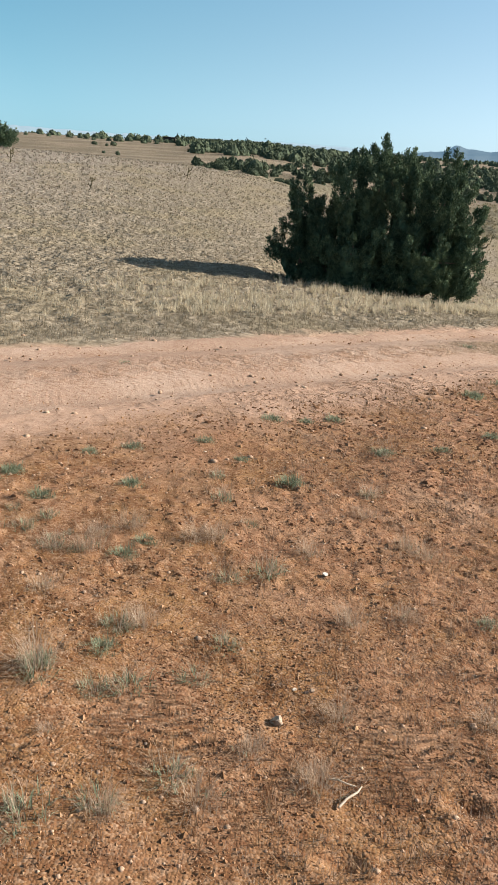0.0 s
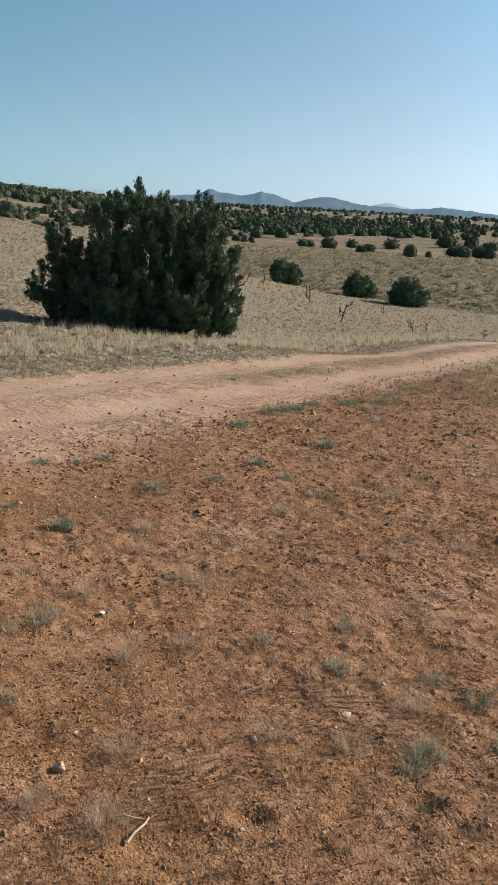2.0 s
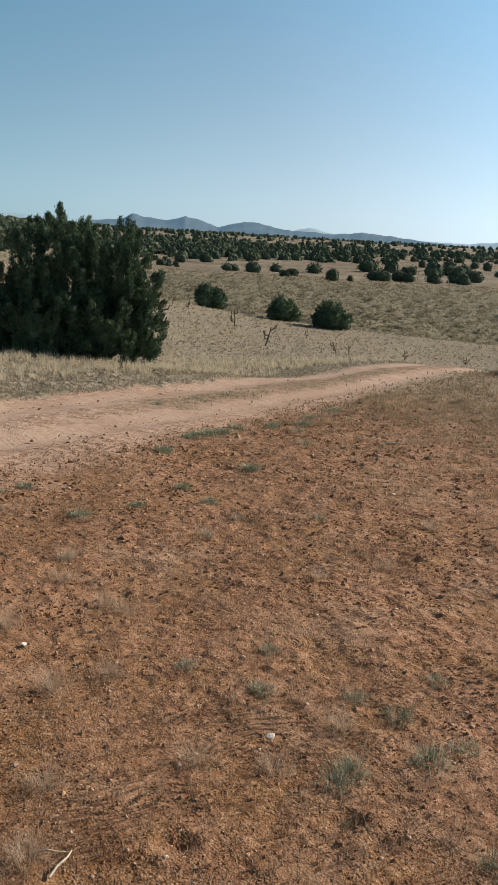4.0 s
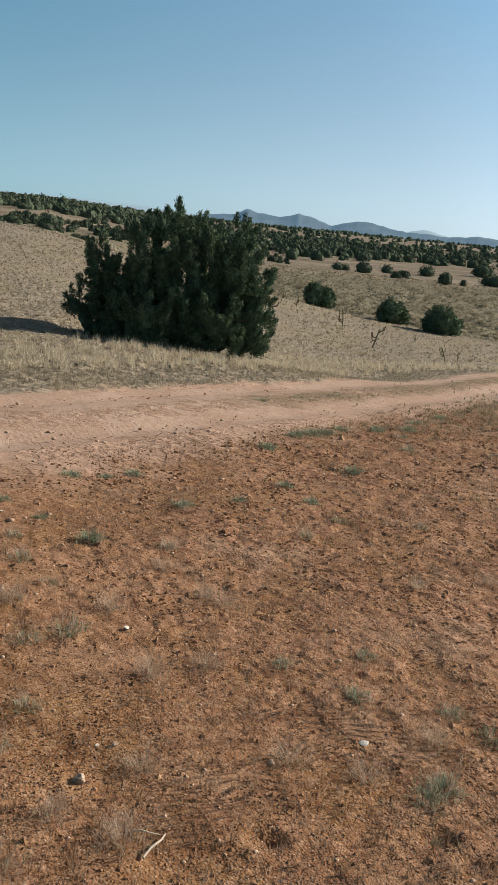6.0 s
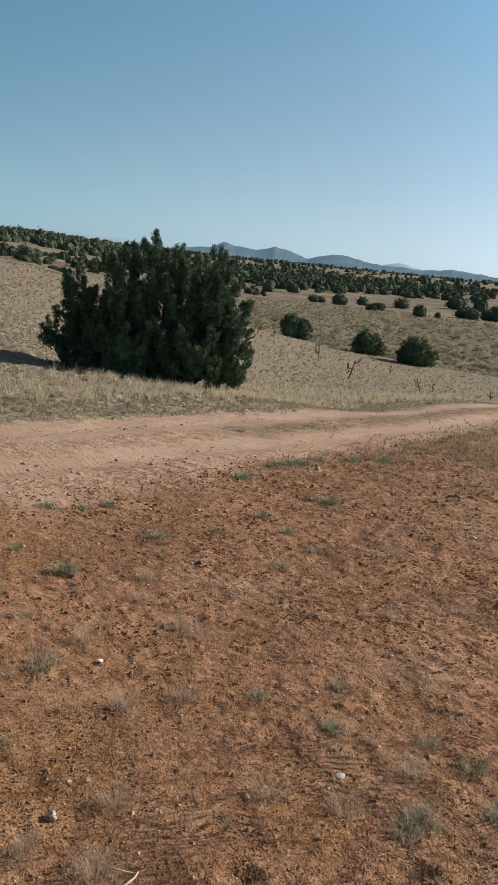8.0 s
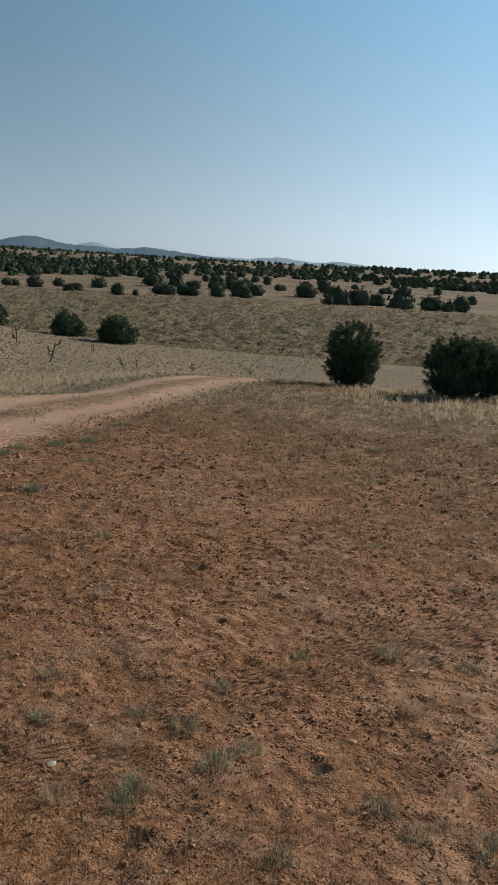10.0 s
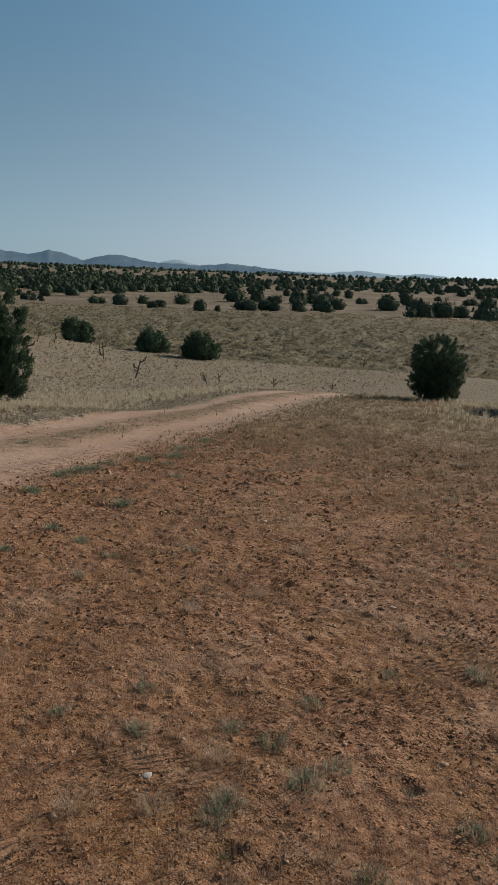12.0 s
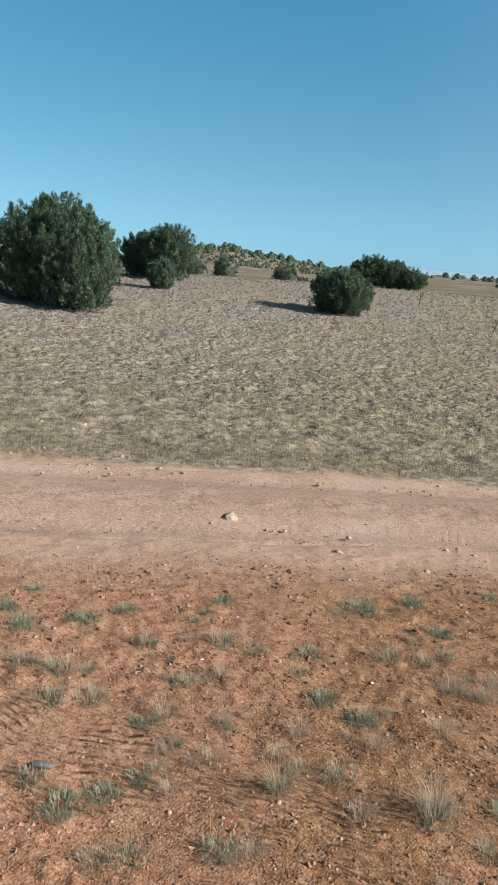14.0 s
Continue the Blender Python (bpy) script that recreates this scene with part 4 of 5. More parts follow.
placed = [(19.5, 116, 1.05, 1), (20.7, 118, 0.5, 1), (16.6, 117, 0.9, 2),
          (14.0, 142, 1.25, 0), (15.6, 160, 1.2, 0), (12.5, 150, 1.0, 2), (18.3, 165, 1.5, 2), (9.2, 190, 1.3, 0), (10.8, 200, 1.6, 0),
          (22.6, 128, 1.3, 2), (24.2, 130, 1.2, 2), (26.2, 132, 1.2, 0), (-9.2, 62, 0.58, 0), (-6.8, 74, 0.6, 2), (-5.0, 78, 0.5, 2),
          (-35.6, 56, 0.95, 1), (-31.6, 62, 0.9, 0), (-30.0, 70, 0.9, 2), (-37.6, 60, 0.8, 0), (-53.0, 36, 1.5, 0), (-24.0, 74, 0.7, 2),
          (-16.0, 74, 0.42, 2), (-13.8, 78, 0.4, 0), (-12.4, 80, 0.42, 2), (-11.6, 80, 0.5, 0), (-10.9, 78, 0.45, 2),
          (-9.4, 300, 2.0, 2), (-6.2, 300, 2.5, 1), (-5.55, 305, 1.9, 0), (-4.6, 300, 1.9, 0), (-7.0, 300, 1.7, 0), (-7.7, 310, 1.4, 2),
          (-17.4, 260, 0.85, 0), (-16.2, 260, 0.9, 0), (-15.9, 180, 0.5, 1), (-16.8, 190, 0.4, 0), (-16.6, 250, 0.5, 1)]
free = list(shapes) + near_shapes
rng = random.Random(4)


def put_far(shape, az, r, size):
    x, y = polar(az, r)
    m = pose(x, y, float(land(x, y)) - 0.05, 0, 0, rng.uniform(0, 360)) @ Matrix.Diagonal((size, size, size * rng.uniform(0.85, 1.1), 1))
    if shape in free:
        free.remove(shape)
        shape.matrix_basis = m
        return shape
    ob = copy_thing(shape, m)
    ob.matrix_basis = m
    return ob


for az, r, size, k in placed:
    put_far((near_shapes if r < 120 else shapes)[k], az, r, size)


def woods(az, r):
    """How thick the junipers stand there, 0 to 1."""
    x, y = polar(az, r)
    clump = float(fractal(x * 0.011 + 2, y * 0.011 + 8, 3))
    if az < -29:
        return float(smooth(340, 380, r)) * (1 - float(smooth(440, 470, r))) * 0.9
    if az < -11:
        return 0.5 * float(smooth(0.50, 0.6, clump)) * float(smooth(260, 420, r))
    if az < 8:
        return float(smooth(0.44, 0.58, clump)) * float(smooth(82, 150, r))
    if az < 24:
        return float(smooth(0.40, 0.54, clump)) * float(smooth(125, 200, r))
    return float(smooth(0.40, 0.56, clump)) * float(smooth(119, 175, r))


count = 0
while count < 165:
    az, r = rng.uniform(-12, 58), 90 * (480 / 90) ** rng.random()
    if rng.random() < woods(az, r):
        put_far(rng.choice(shapes), az, r, rng.uniform(0.8, 1.6))
        count += 1


ring, hop = np.arange(4)[:, None] * 9, np.arange(9)[None, :]
DOME_TRIS = np.concatenate([np.stack([ring + hop, ring + 9 + hop, ring + 9 + (hop + 1) % 9], -1).reshape(-1, 3),
                            np.stack([ring + hop, ring + 9 + (hop + 1) % 9, ring + (hop + 1) % 9], -1).reshape(-1, 3)])


count = 0
while count < 80:
    az, r = rng.uniform(21, 58), 128 * (360 / 128) ** rng.random()
    if rng.random() < 0.06 + 0.75 * woods(az, r):
        put_far(rng.choice(shapes), az, r, rng.uniform(1.1, 2.1))
        count += 1


def wood_mass(name, label, seed, n, az0, az1, r0, r1, tris, tall0, tall1, thick):
    """Junipers past counting, in one mesh of small foliage clumps."""
    rs = np.random.RandomState(seed)
    vs = []
    while len(vs) < 2 * n:
        az, r = rs.uniform(az0, az1), r0 * (r1 / r0) ** rs.rand()
        x, y = polar(az, r)
        if rs.rand() > thick(az, r):
            continue
        h = rs.uniform(tall0, tall1)
        wide = h * rs.uniform(0.50, 0.80)
        foot = np.array([x, y, float(land(x, y)) - 0.05])
        # a lumpy dome
        th, ph = np.meshgrid(np.arange(9) * 2 * np.pi / 9 + rs.rand(), np.array([0.05, 0.5, 0.95, 1.35, 1.65]))
        lump = rs.uniform(0.72, 1.0, th.shape)
        q = np.stack([np.cos(th) * np.sin(ph) * wide * lump, np.sin(th) * np.sin(ph) * wide * lump, (0.12 + np.cos(ph)) * h * 0.85 * lump], -1).reshape(-1, 3)
        vs.append((foot + q)[DOME_TRIS].reshape(-1, 3))
        # and the sprays over it
        d = rs.normal(size=(tris, 3))
        d[:, 2] = np.abs(d[:, 2])
        d /= np.linalg.norm(d, axis=1)[:, None]
        p = d * np.array([wide, wide, h * 0.9]) * rs.uniform(0.78, 1.02, (tris, 1))
        g = d * 0.5 + rs.normal(0, 0.5, (tris, 3)) + np.array([0, 0, 0.5])
        s = np.cross(g, d + rs.normal(0, 0.4, (tris, 3)))
        s *= 0.10 * h / (np.linalg.norm(s, axis=1)[:, None] + 1e-6)
        vs.append(np.stack([foot + p - s, foot + p + s, foot + p + g * 0.17 * h], 1).reshape(-1, 3))
    v = np.concatenate(vs)
    return tagged(new(name, mesh_of(name, v, np.arange(len(v)).reshape(-1, 3), M_LEAF_FAR, False)), label, "woodland", kind="stuff")


wood_mass("juniper_woods", "dark juniper scrub crowding the middle distance", 31, 1500, -50, 60, 112, 520, 50, 1.3, 3.3, woods)
wood_mass("slope_scrub", "olive juniper scrub beyond the grassy rise", 34, 180, -13.0, 9, 105, 320, 150, 0.7, 1.6,
          lambda az, r: float(smooth(-13, -7, az)) * float(smooth(0.40, 0.56, fractal(r * math.sin(radians(az)) * 0.03, r * math.cos(radians(az)) * 0.03 + 5, 3))) if az < 5 or r > 150 else 0.1)
wood_mass("hill_scrub", "dark scrub dotted over a far hill", 33, 900, -43, -27, 290, 450, 14, 0.7, 1.5, lambda az, r: 0.8)
wood_mass("distant_woods", "dark juniper woodland out to the horizon", 32, 2700, -28, 62, 420, 1400, 14, 2.0, 4.2,
          lambda az, r: 0.25 + 0.9 * float(smooth(0.4, 0.6, fractal(r * math.sin(radians(az)) * 0.006, r * math.cos(radians(az)) * 0.006 + 5, 3))) if az > -13 else 0.12 + 0.5 * float(smooth(600, 900, r)))


# ---------------------------------------------------------------- mountains on the horizon
def ridge(name, label, r, az0, az1, height, mat):
    """A far range: height(az) above eye level, in degrees, with folded slopes in front."""
    az = np.arange(az0, az1, 0.12)
    crest = np.array([max(height(a), -0.25) for a in az])
    rows, steps = [], 14
    for k in range(steps):
        u = k / (steps - 1)
        rr = r - 500 * (1 - u)
        fold = 1 + 0.5 * (1 - u) * u * (fractal(az * 0.55 + u * 1.5, u * 2.2 + 0 * az, 3) - 0.5)
        z = 1.6 + rr * np.tan(np.radians((crest + 0.5) * u ** 1.3 * fold - 0.5))
        rows.append(np.stack([rr * np.sin(np.radians(az)), rr * np.cos(np.radians(az)), z], -1))
    rows.append(rows[-1] * np.array([1.06, 1.06, 0]) + np.array([0, 0, -20]))
    v = np.concatenate(rows)
    w, i, j = len(az), np.arange(len(rows) - 1)[:, None] * len(az), np.arange(len(az) - 1)[None, :]
    f = np.stack([i + j, i + j + 1, i + w + j + 1, i + w + j], -1).reshape(-1, 4)
    return tagged(new(name, mesh_of(name, v, f, mat)), label, "mountains", kind="structure")


def outline(*knots):
    """A skyline through (azimuth, degrees) knots, with small crags."""
    a, h = np.array([k[0] for k in knots]), np.array([k[1] for k in knots])
    return lambda q: float(np.interp(q, a, h) + 0.13 * (fractal(q * 2.6, 3.7, 4) - 0.5))


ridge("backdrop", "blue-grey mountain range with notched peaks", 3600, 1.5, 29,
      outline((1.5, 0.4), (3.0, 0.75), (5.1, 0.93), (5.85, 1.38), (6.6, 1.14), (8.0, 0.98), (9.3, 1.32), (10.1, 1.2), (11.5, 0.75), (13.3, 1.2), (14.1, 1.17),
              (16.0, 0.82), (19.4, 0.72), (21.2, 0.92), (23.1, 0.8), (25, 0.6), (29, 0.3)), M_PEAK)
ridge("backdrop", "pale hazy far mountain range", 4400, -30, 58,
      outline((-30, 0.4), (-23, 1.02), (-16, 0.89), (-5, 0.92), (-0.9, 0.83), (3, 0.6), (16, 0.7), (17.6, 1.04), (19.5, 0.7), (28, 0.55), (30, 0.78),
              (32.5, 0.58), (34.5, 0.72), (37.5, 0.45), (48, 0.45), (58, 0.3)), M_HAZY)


# ---------------------------------------------------------------- plants of the bare ground
def plant(kind, label, category, seed, leaves, stems, leaf_h, stem_h, spread, leaf_lean=0.8, stem_lean=0.35):
    """A tuft: green or grey leaves at the foot and dry stems above them."""
    rng = np.random.RandomState(seed)
    tuft = tagged(new(kind), label, category)
    for name, n, h, w, lean, mat in (("foliage", leaves, leaf_h, 0.0030, leaf_lean, M_WEED), ("straw", stems, stem_h, 0.0012, stem_lean, M_WISP)):
        if n:
            base = np.concatenate([rng.normal(0, spread * 0.75, (n, 2)), np.zeros((n, 1))], 1)
            v, f = curved(rng, base, 3, h * 1.15, w, lean)
            part(name, mesh_of(name, v, f, mat, False), tuft)
    return tuft


KINDS = {
    "green": plant("green_weed", "low green weed growing in bare soil", "weed", 51, 120, 0, 0.046, 0.06, 0.058, 1.0, 0.9),
    "grey": plant("grass_tuft", "grey-green grass tuft with dry stems", "grass tuft", 52, 34, 34, 0.050, 0.095, 0.050, 1.1, 0.9),
    "dry": plant("grass_tuft", "wispy pale dry bunch grass", "grass tuft", 53, 4, 75, 0.04, 0.11, 0.045, 0.9, 0.7),
    "tall": plant("grass_tuft", "tall wispy bunch grass with a green foot", "grass tuft", 54, 40, 42, 0.06, 0.22, 0.042, 1.0, 1.0),
    "dark": plant("grass_tuft", "dark olive low grass cushion", "grass tuft", 55, 55, 45, 0.036, 0.050, 0.045, 1.1, 1.0),
}
resting = set(KINDS)
turns, extra = random.Random(9), random.Random(10)


def grow(kind, x, y, size=1.0, turns=turns):
    size *= 0.85
    m = pose(x, y, ground_z(x, y), 0, 0, turns.uniform(0, 360)) @ Matrix.Diagonal((size, size, size * turns.uniform(0.8, 1.15), 1))
    ob = KINDS[kind]
    if kind in resting:
        resting.discard(kind)
    else:
        ob = copy_thing(ob, m)
    ob.matrix_basis = m


# by the road, left of the walk's turning point
for x, y, size in ((-1.88, 3.84, 1.3), (-1.69, 4.17, 0.7), (-2.72, 2.60, 1.0), (-2.88, 2.36, 0.9), (-3.08, 2.43, 0.8), (-3.15, 2.68, 0.6), (-2.68, 2.85, 0.8),
                   (-2.43, 3.32, 0.9), (-1.80, 3.12, 1.0), (-1.42, 3.84, 0.9), (-1.33, 2.74, 0.9), (-1.53, 2.80, 0.8), (-1.92, 2.11, 0.7), (-1.74, 1.69, 0.8),
                   (-1.72, 1.84, 0.6), (-1.79, 1.56, 1.0)):
    grow("green", x, y, size)
for x, y, size in ((-2.12, 2.90, 1.2), (-2.34, 2.61, 1.0), (-2.0, 2.95, 1.0), (-1.49, 3.38, 1.1), (-1.35, 3.45, 0.9), (-1.29, 3.60, 0.8), (-2.01, 2.46, 0.9), (-2.45, 2.17, 1.1),
                   (-2.58, 2.10, 1.0), (-2.27, 1.96, 1.0), (-2.18, 2.08, 1.1), (-1.21, 2.33, 1.0), (-1.48, 1.53, 0.9), (-1.55, 1.46, 0.8), (-1.30, 1.73, 1.0), (-1.95, 1.59, 0.8)):
    grow("grey", x, y, size)
for x, y, size in ((-1.33, 2.12, 0.9), (-0.86, 2.32, 1.15), (-1.69, 2.31, 0.6), (-1.9, 2.2, 0.8)):
    grow("tall", x, y, size)
for x, y, size in ((-1.47, 2.49, 0.8), (-1.05, 2.17, 0.8), (-1.05, 2.9, 0.8), (-1.0, 3.5, 0.9), (-1.15, 3.3, 0.9), (-1.2, 2.6, 0.7), (-1.6, 2.1, 0.7)):
    grow("dry", x, y, size)
for k in range(64):
    az, r = extra.uniform(-56, -12), extra.uniform(1.7, 4.4)
    x, y = polar(az, r)
    if road_coords(x, y)[1] < ROAD_IN - 0.9:
        grow(extra.choice(("grey", "grey", "green", "dry", "dry")), x, y, extra.uniform(0.35, 0.75), extra)
# ahead, between the walk and the road
for x, y, size in ((-0.18, 4.54, 1.0), (0.39, 5.45, 1.0), (0.03, 6.19, 0.9), (-0.43, 5.95, 1.0), (-0.18, 6.03, 0.7), (-0.80, 5.23, 0.8), (-1.21, 4.90, 0.8), (-0.51, 4.92, 0.6),
                   (-1.42, 4.68, 0.7), (-1.72, 4.16, 0.9), (-1.04, 4.20, 0.8), (1.27, 7.66, 1.3), (-0.83, 3.31, 0.8), (-1.88, 7.21, 1.0), (-1.05, 8.12, 0.9)):
    grow("green", x, y, size)
for x, y, size in ((-0.19, 3.31, 1.2), (-0.61, 4.53, 0.8), (0.27, 4.54, 0.8), (-0.52, 4.13, 1.0), (-1.17, 3.32, 1.1), (-0.33, 3.84, 0.8), (-0.69, 2.71, 1.0),
                   (-0.54, 2.33, 1.1), (-0.65, 2.30, 0.9), (-0.27, 2.67, 0.9), (-0.35, 2.45, 0.9), (-0.65, 1.70, 1.2), (-0.35, 3.21, 0.9), (-0.32, 1.94, 1.0), (-0.49, 1.80, 0.9)):
    grow("grey", x, y, size)
for x, y, size in ((-0.87, 2.38, 0.9), (-0.72, 1.62, 0.8)):
    grow("tall", x, y, size)
for x, y, size in ((-0.54, 3.58, 1.1), (-0.45, 3.62, 1.0), (-1.00, 3.35, 1.2), (-0.88, 3.60, 1.1), (-0.60, 2.74, 0.9), (0.11, 2.00, 1.0), (0.19, 2.98, 0.9), (-0.01, 3.60, 0.9),
                   (0.41, 3.07, 0.8), (0.29, 4.59, 0.9), (0.25, 4.21, 0.9), (-0.22, 1.86, 1.0), (0.15, 2.35, 0.8), (-0.1, 2.1, 0.7)):
    grow("dry", x, y, size)
# along the inner edge of the road and out over the crest
for x, y, size in ((1.90, 8.59, 1.9), (1.70, 8.40, 1.5), (1.28, 7.73, 1.2), (2.10, 8.75, 1.5), (1.24, 6.27, 0.9), (1.97, 6.96, 1.2), (1.38, 5.82, 0.9), (2.35, 9.10, 1.4),
                   (2.81, 9.28, 1.5), (3.28, 9.48, 1.6), (3.6, 10.2, 1.5), (4.2, 11.0, 1.6), (0.81, 5.68, 0.7), (2.2, 11.2, 1.6), (2.9, 11.9, 1.6), (1.6, 10.6, 1.4)):
    grow("green", x, y, size)
for x, y, size in ((2.09, 5.36, 0.9), (0.39, 5.43, 0.8), (1.18, 4.98, 0.9), (1.51, 5.42, 1.0), (2.89, 8.23, 1.5), (3.05, 9.0, 1.4), (3.9, 4.59, 0.9), (4.05, 3.46, 1.0), (3.89, 3.65, 0.8),
                   (5.38, 6.7, 1.3), (6.96, 8.64, 1.5), (5.81, 5.97, 1.2), (5.21, 4.35, 1.1), (2.77, 2.95, 1.2), (3.04, 2.66, 1.0)):
    grow("grey", x, y, size)
for x, y, size in ((1.51, 2.64, 1.1), (1.50, 2.34, 1.3), (1.67, 2.39, 1.0), (1.84, 2.17, 1.0), (1.18, 2.31, 1.2), (1.10, 2.25, 1.0), (1.90, 1.87, 0.9), (2.64, 2.04, 1.1), (1.06, 2.06, 0.8),
                   (2.33, 3.08, 0.8), (1.45, 1.79, 0.9), (1.81, 2.91, 0.8), (2.25, 1.46, 1.1), (2.1, 1.55, 1.2), (1.91, 1.71, 0.9), (1.01, 2.87, 0.9), (1.14, 3.24, 0.8), (0.74, 3.12, 0.8),
                   (1.38, 2.79, 0.9), (1.17, 2.31, 0.8)):
    grow("dark", x, y, size)
for x, y, size in ((0.67, 2.45, 0.9), (0.92, 2.36, 0.8), (0.45, 3.85, 0.9), (0.54, 3.79, 1.0), (1.25, 2.6, 0.8), (2.2, 4.4, 0.9), (2.9, 5.2, 1.0), (1.7, 4.2, 0.8), (2.5, 2.4, 0.8)):
    grow("dry", x, y, size)


# ---------------------------------------------------------------- stones and sticks
def stone_mesh(seed, mat, flat=0.7):
    rng = np.random.RandomState(seed)
    bm = bmesh.new()
    bmesh.ops.create_icosphere(bm, subdivisions=2, radius=0.5)
    cuts = [Vector(rng.normal(size=3)).normalized() for k in range(7)]
    for v in bm.verts:
        for c in cuts:
            over = v.co.dot(c) - 0.30
            if over > 0:
                v.co -= c * over * 0.85
        v.co.z *= flat
        v.co *= 1 + 0.05 * rng.normal()
    me = bpy.data.meshes.new("stone")
    bm.to_mesh(me)
    bm.free()
    me.materials.append(mat)
    return me


STONES = {"pale": [stone_mesh(61, M_ROCK), stone_mesh(62, M_ROCK, 0.6)], "white": [stone_mesh(63, M_QUARTZ, 0.17), stone_mesh(64, M_QUARTZ, 0.25)],
          "slate": [stone_mesh(65, M_SLATE, 0.35)]}


def lay_stone(kind, label, x, y, size, pick=0, group=""):
    ob = tagged(new("stone", STONES[kind][pick]), label, "stone", group)
    a, n = road_coords(x, y)
    sunk = 0.02 if ROAD_IN < n < ROAD_OUT else 0.0
    ob.matrix_basis = pose(x, y, ground_z(x, y) - sunk + size * (0.16 if kind == "pale" else 0.07), turns.uniform(-12, 12), turns.uniform(-12, 12), turns.uniform(0, 360)) @ Matrix.Diagonal((size, size, size, 1))


lay_stone("pale", "fist-sized pale granite rock on the dirt road", -3.35, 4.71, 0.15)
lay_stone("slate", "flat blue-grey stone on bare soil", -1.98, 1.66, 0.085)
lay_stone("white", "bright white quartz stone lying on soil", 0.96, 2.57, 0.045)
lay_stone("pale", "small pale stone on edge in soil", -0.04, 2.27, 0.055)
lay_stone("white", "bright white flat stone on soil", 2.61, 1.74, 0.055)
LOOSE = "loose pebbles on the soil"
for x, y, size, kind in ((2.75, 2.75, 0.035, "white"), (4.15, 3.27, 0.05, "white"), (2.91, 3.95, 0.07, "white"), (2.80, 3.93, 0.05, "pale"), (0.06, 2.47, 0.04, "pale"), (0.0, 2.47, 0.03, "white"),
                         (0.07, 3.38, 0.05, "white"), (-0.76, 4.99, 0.035, "white"), (-3.03, 5.38, 0.05, "white"), (-4.04, 3.90, 0.06, "pale"), (-2.82, 6.34, 0.05, "pale"),
                         (-2.3, 7.0, 0.05, "pale"), (-1.2, 2.0, 0.03, "pale"), (-1.45, 3.1, 0.035, "white"), (-2.1, 2.7, 0.03, "white"), (-0.9, 2.75, 0.03, "pale"), (3.1, 2.4, 0.04, "white"),
                         (3.4, 3.0, 0.035, "pale"), (2.2, 2.2, 0.025, "white"), (-3.6, 4.3, 0.04, "pale"), (-2.7, 5.0, 0.04, "pale"), (-2.4, 5.9, 0.04, "white"), (-1.6, 6.2, 0.035, "pale")):
    lay_stone(kind, "small pale pebble lying on the ground", x, y, size * 0.6, 1, LOOSE)


def loose_pebbles():
    """Small scattered pebbles, past counting."""
    rng = np.random.RandomState(71)
    n = 1600
    x, y, r = scatter(rng, n, 1.3, 9, -58, 60)
    c = on_ground(x, y)
    size = np.maximum(0.006, r * 0.0022) * np.exp(rng.normal(0, 0.35, n))
    bm = bmesh.new()
    bmesh.ops.create_icosphere(bm, subdivisions=1, radius=1.0)
    ball, tri = np.array([v.co[:] for v in bm.verts]), np.array([[v.index for v in f.verts] for f in bm.faces])
    bm.free()
    v = c[:, None] + ball[None] * rng.uniform(0.7, 1.2, (n, len(ball), 1)) * size[:, None, None] * np.array([1, 1, 0.6])
    return mesh_of("pebbles", v.reshape(-1, 3), (tri[None] + len(ball) * np.arange(n)[:, None, None]).reshape(-1, 3), M_GRAVEL)


tagged(new("pebbles", loose_pebbles()), "scattered tan granite pebbles", "pebbles", kind="stuff")


def lay_stick(x, y, long, turn, thick):
    pts = [(-long / 2, 0, 0.004), (-long / 6, 0.02 * long, 0.012), (long / 5, -0.02 * long, 0.014), (long / 2, 0.01, 0.006)]
    ob = tagged(new("stick", mesh_of("stick", *swept(pts, [thick, thick * 0.95, thick * 0.8, thick * 0.5], 6), M_STICK)), "bleached dry stick lying on the ground", "stick")
    ob.matrix_basis = pose(x, y, ground_z(x, y) + 0.006, 0, 0, turn)


lay_stick(3.97, 8.38, 0.24, -12, 0.012)
lay_stick(0.20, 1.98, 0.11, 50, 0.004)
lay_stick(0.17, 2.03, 0.08, -20, 0.003)


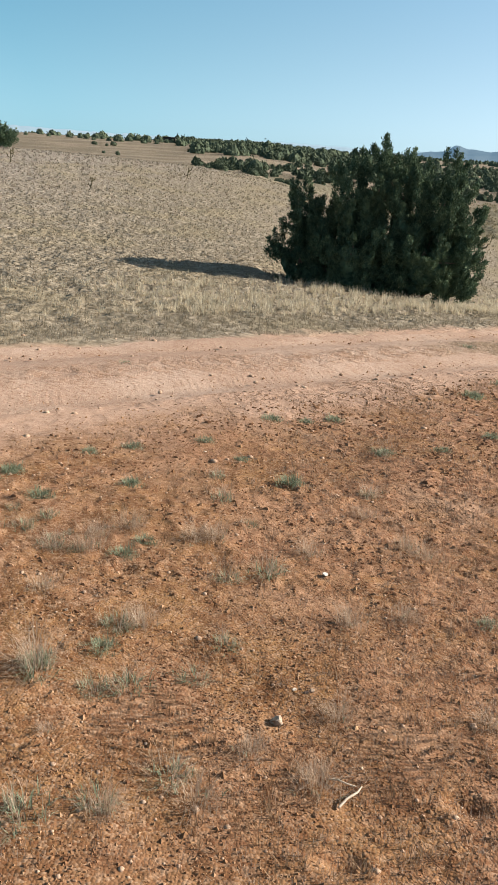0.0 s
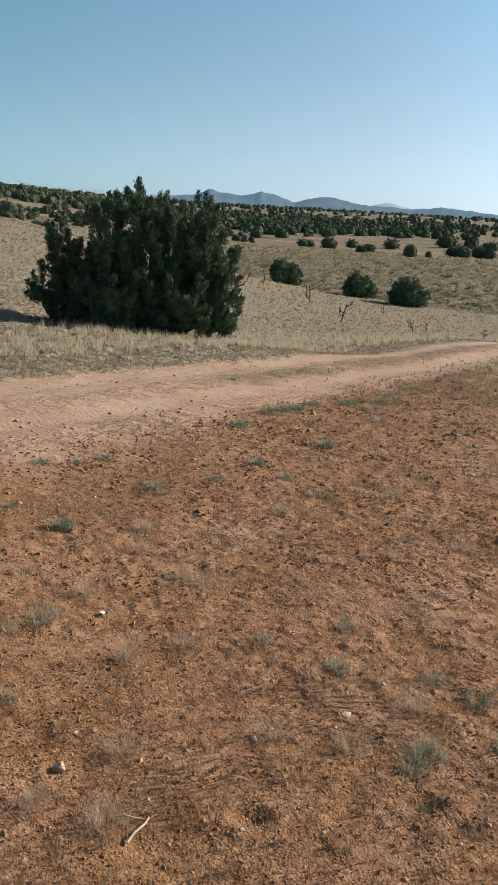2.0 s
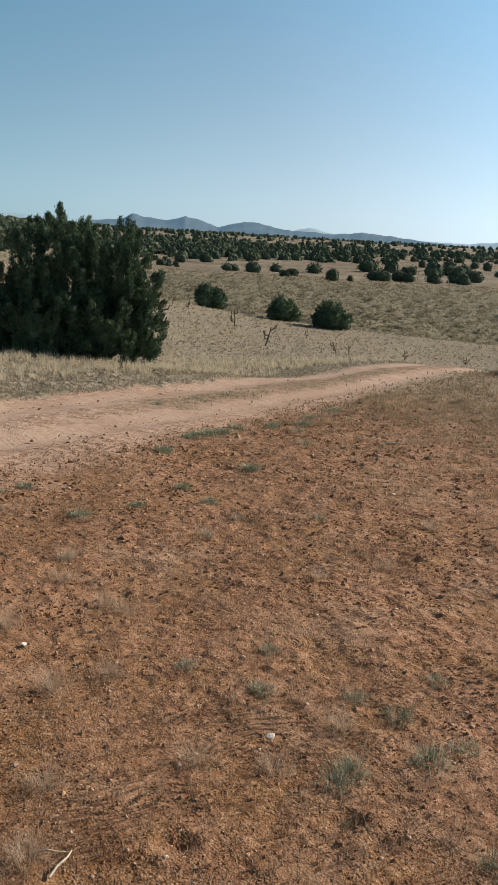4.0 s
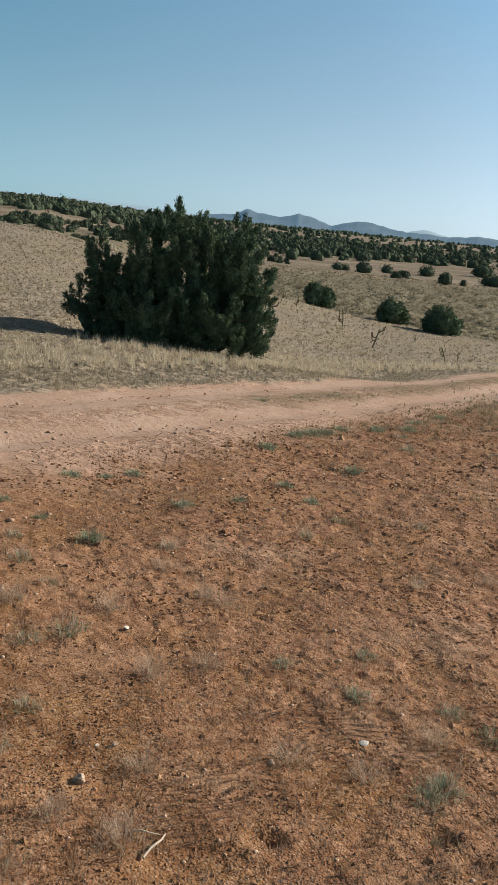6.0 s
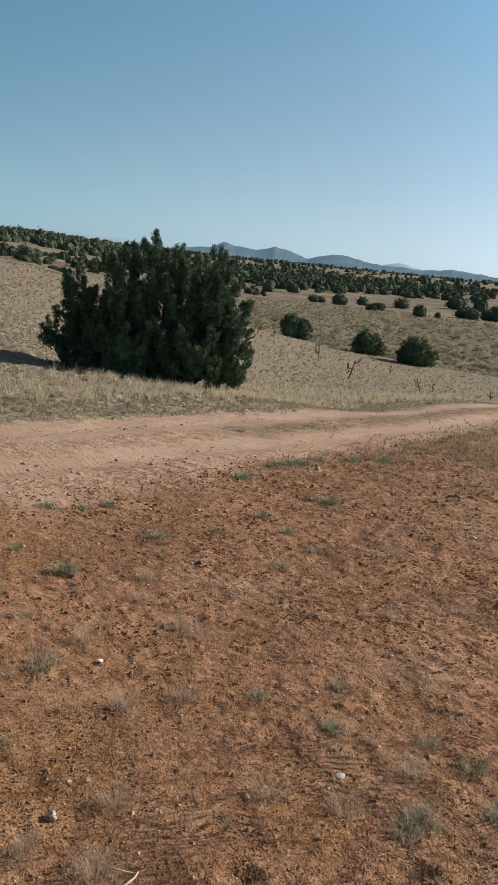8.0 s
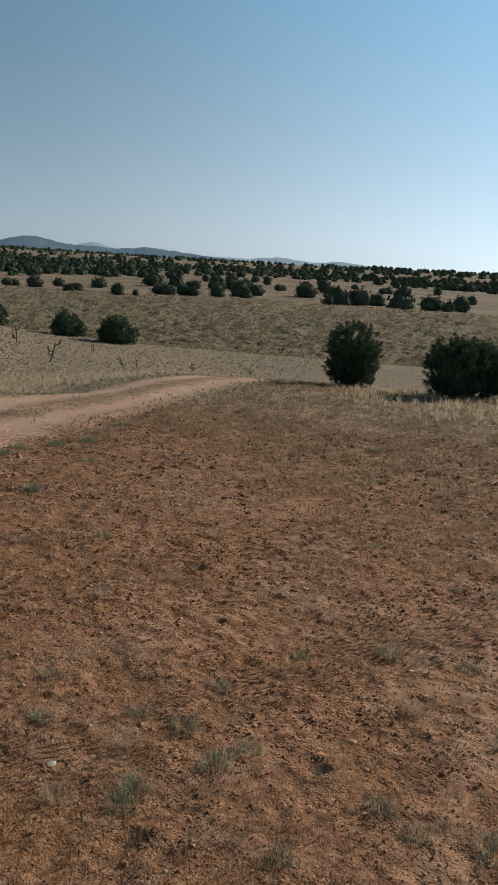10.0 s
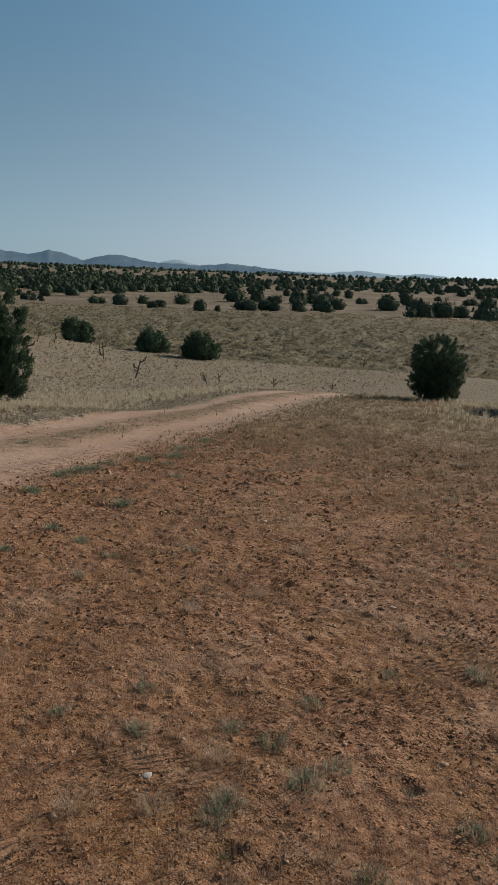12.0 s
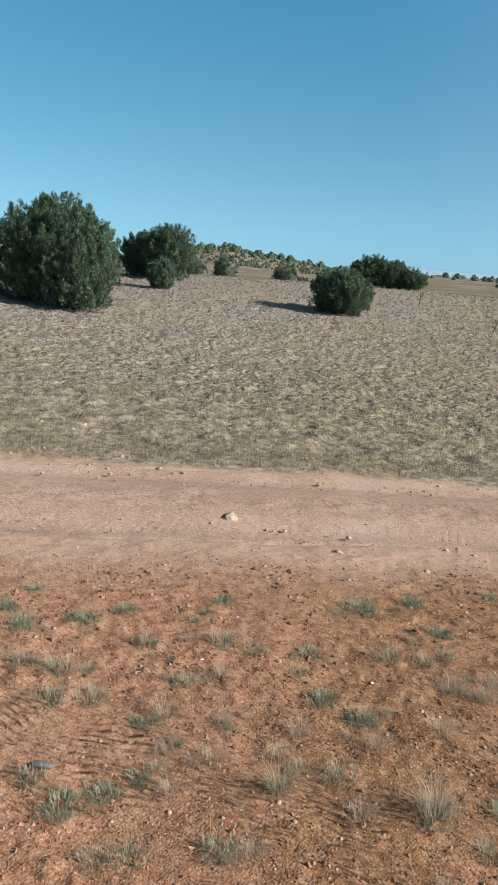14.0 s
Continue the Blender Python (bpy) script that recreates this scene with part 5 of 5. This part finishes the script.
# ---------------------------------------------------------------- cholla on the slope
def cholla(az, r, tall, seed):
    rng = np.random.RandomState(seed)
    thing = tagged(new("cholla"), "bare branching cholla cactus on the grassy slope", "cactus", "cholla on the slope")
    lean = rng.normal(0, 0.16, 2)
    top = np.array([lean[0] * tall, lean[1] * tall, tall])
    g = tall * 0.040
    stem = part("stem", mesh_of("stem", *swept([(0, 0, -0.05), top * 0.4 + rng.normal(0, 0.02, 3), top], [g, g * 0.95, g * 0.7], 7), M_CHOLLA), thing)
    for k in range(6):
        p = top * rng.uniform(0.15, 0.85)
        turn = rng.uniform(0, 6.28)
        out = np.array([math.cos(turn), math.sin(turn), 0]) * tall * rng.uniform(0.14, 0.30)
        q = p + out + np.array([0, 0, tall * rng.uniform(0.02, 0.12)])
        s = q + out * 0.25 + np.array([0, 0, tall * rng.uniform(0.1, 0.28)])
        part("arm", mesh_of("arm", *swept([p, q, s], [g * 0.75, g * 0.8, g * 0.55], 6), M_CHOLLA), thing)
    stand(thing, az, r, turn=rng.uniform(0, 360), sink=0.0)


for k, (az, r, tall) in enumerate(((13.2, 38, 0.75), (15.4, 32, 0.75), (8.8, 41, 0.5), (9.9, 42, 0.5), (18.2, 38, 0.35), (20.4, 31.5, 0.5), (21.2, 33, 0.4), (8.3, 30, 1.0),
                                   (25.0, 36, 0.4), (29.0, 38, 0.4), (-22.5, 36, 0.5), (-11.3, 38, 0.5), (31, 62, 0.9), (-17.6, 30, 0.4))):
    cholla(az, r, tall, 80 + k)


# ---------------------------------------------------------------- a far shed on the skyline
def shed(az, r):
    thing = tagged(new("shed"), "long low dark shed with a flat roof among far junipers", "shed")
    for name, cx, cy, cz, lx, ly, lz in (("wall", 0, -1.9, 1.1, 8.0, 0.15, 2.6), ("wall", 0, 1.9, 1.1, 8.0, 0.15, 2.6), ("wall", -3.92, 0, 1.1, 0.15, 3.6, 2.6),
                                         ("wall", 3.92, 0, 1.1, 0.15, 3.6, 2.6), ("roof", 0, 0, 2.52, 8.8, 4.8, 0.22)):
        bm = bmesh.new()
        bmesh.ops.create_cube(bm, size=1.0, matrix=Matrix.Translation((cx, cy, cz)) @ Matrix.Diagonal((lx, ly, lz, 1)))
        bmesh.ops.bevel(bm, geom=bm.edges[:], offset=0.03, segments=1, affect="EDGES")
        me = bpy.data.meshes.new(name)
        bm.to_mesh(me)
        bm.free()
        me.materials.append(M_BOARDS)
        part(name, me, thing)
    x, y = polar(az, r)
    thing.matrix_basis = pose(x, y, float(land(x, y)), 0, 0, 10)


M_BOARDS = far_material("dark_shed_boards", (0.035, 0.03, 0.03), (0.07, 0.06, 0.055), 1.5)
shed(-12.75, 430)
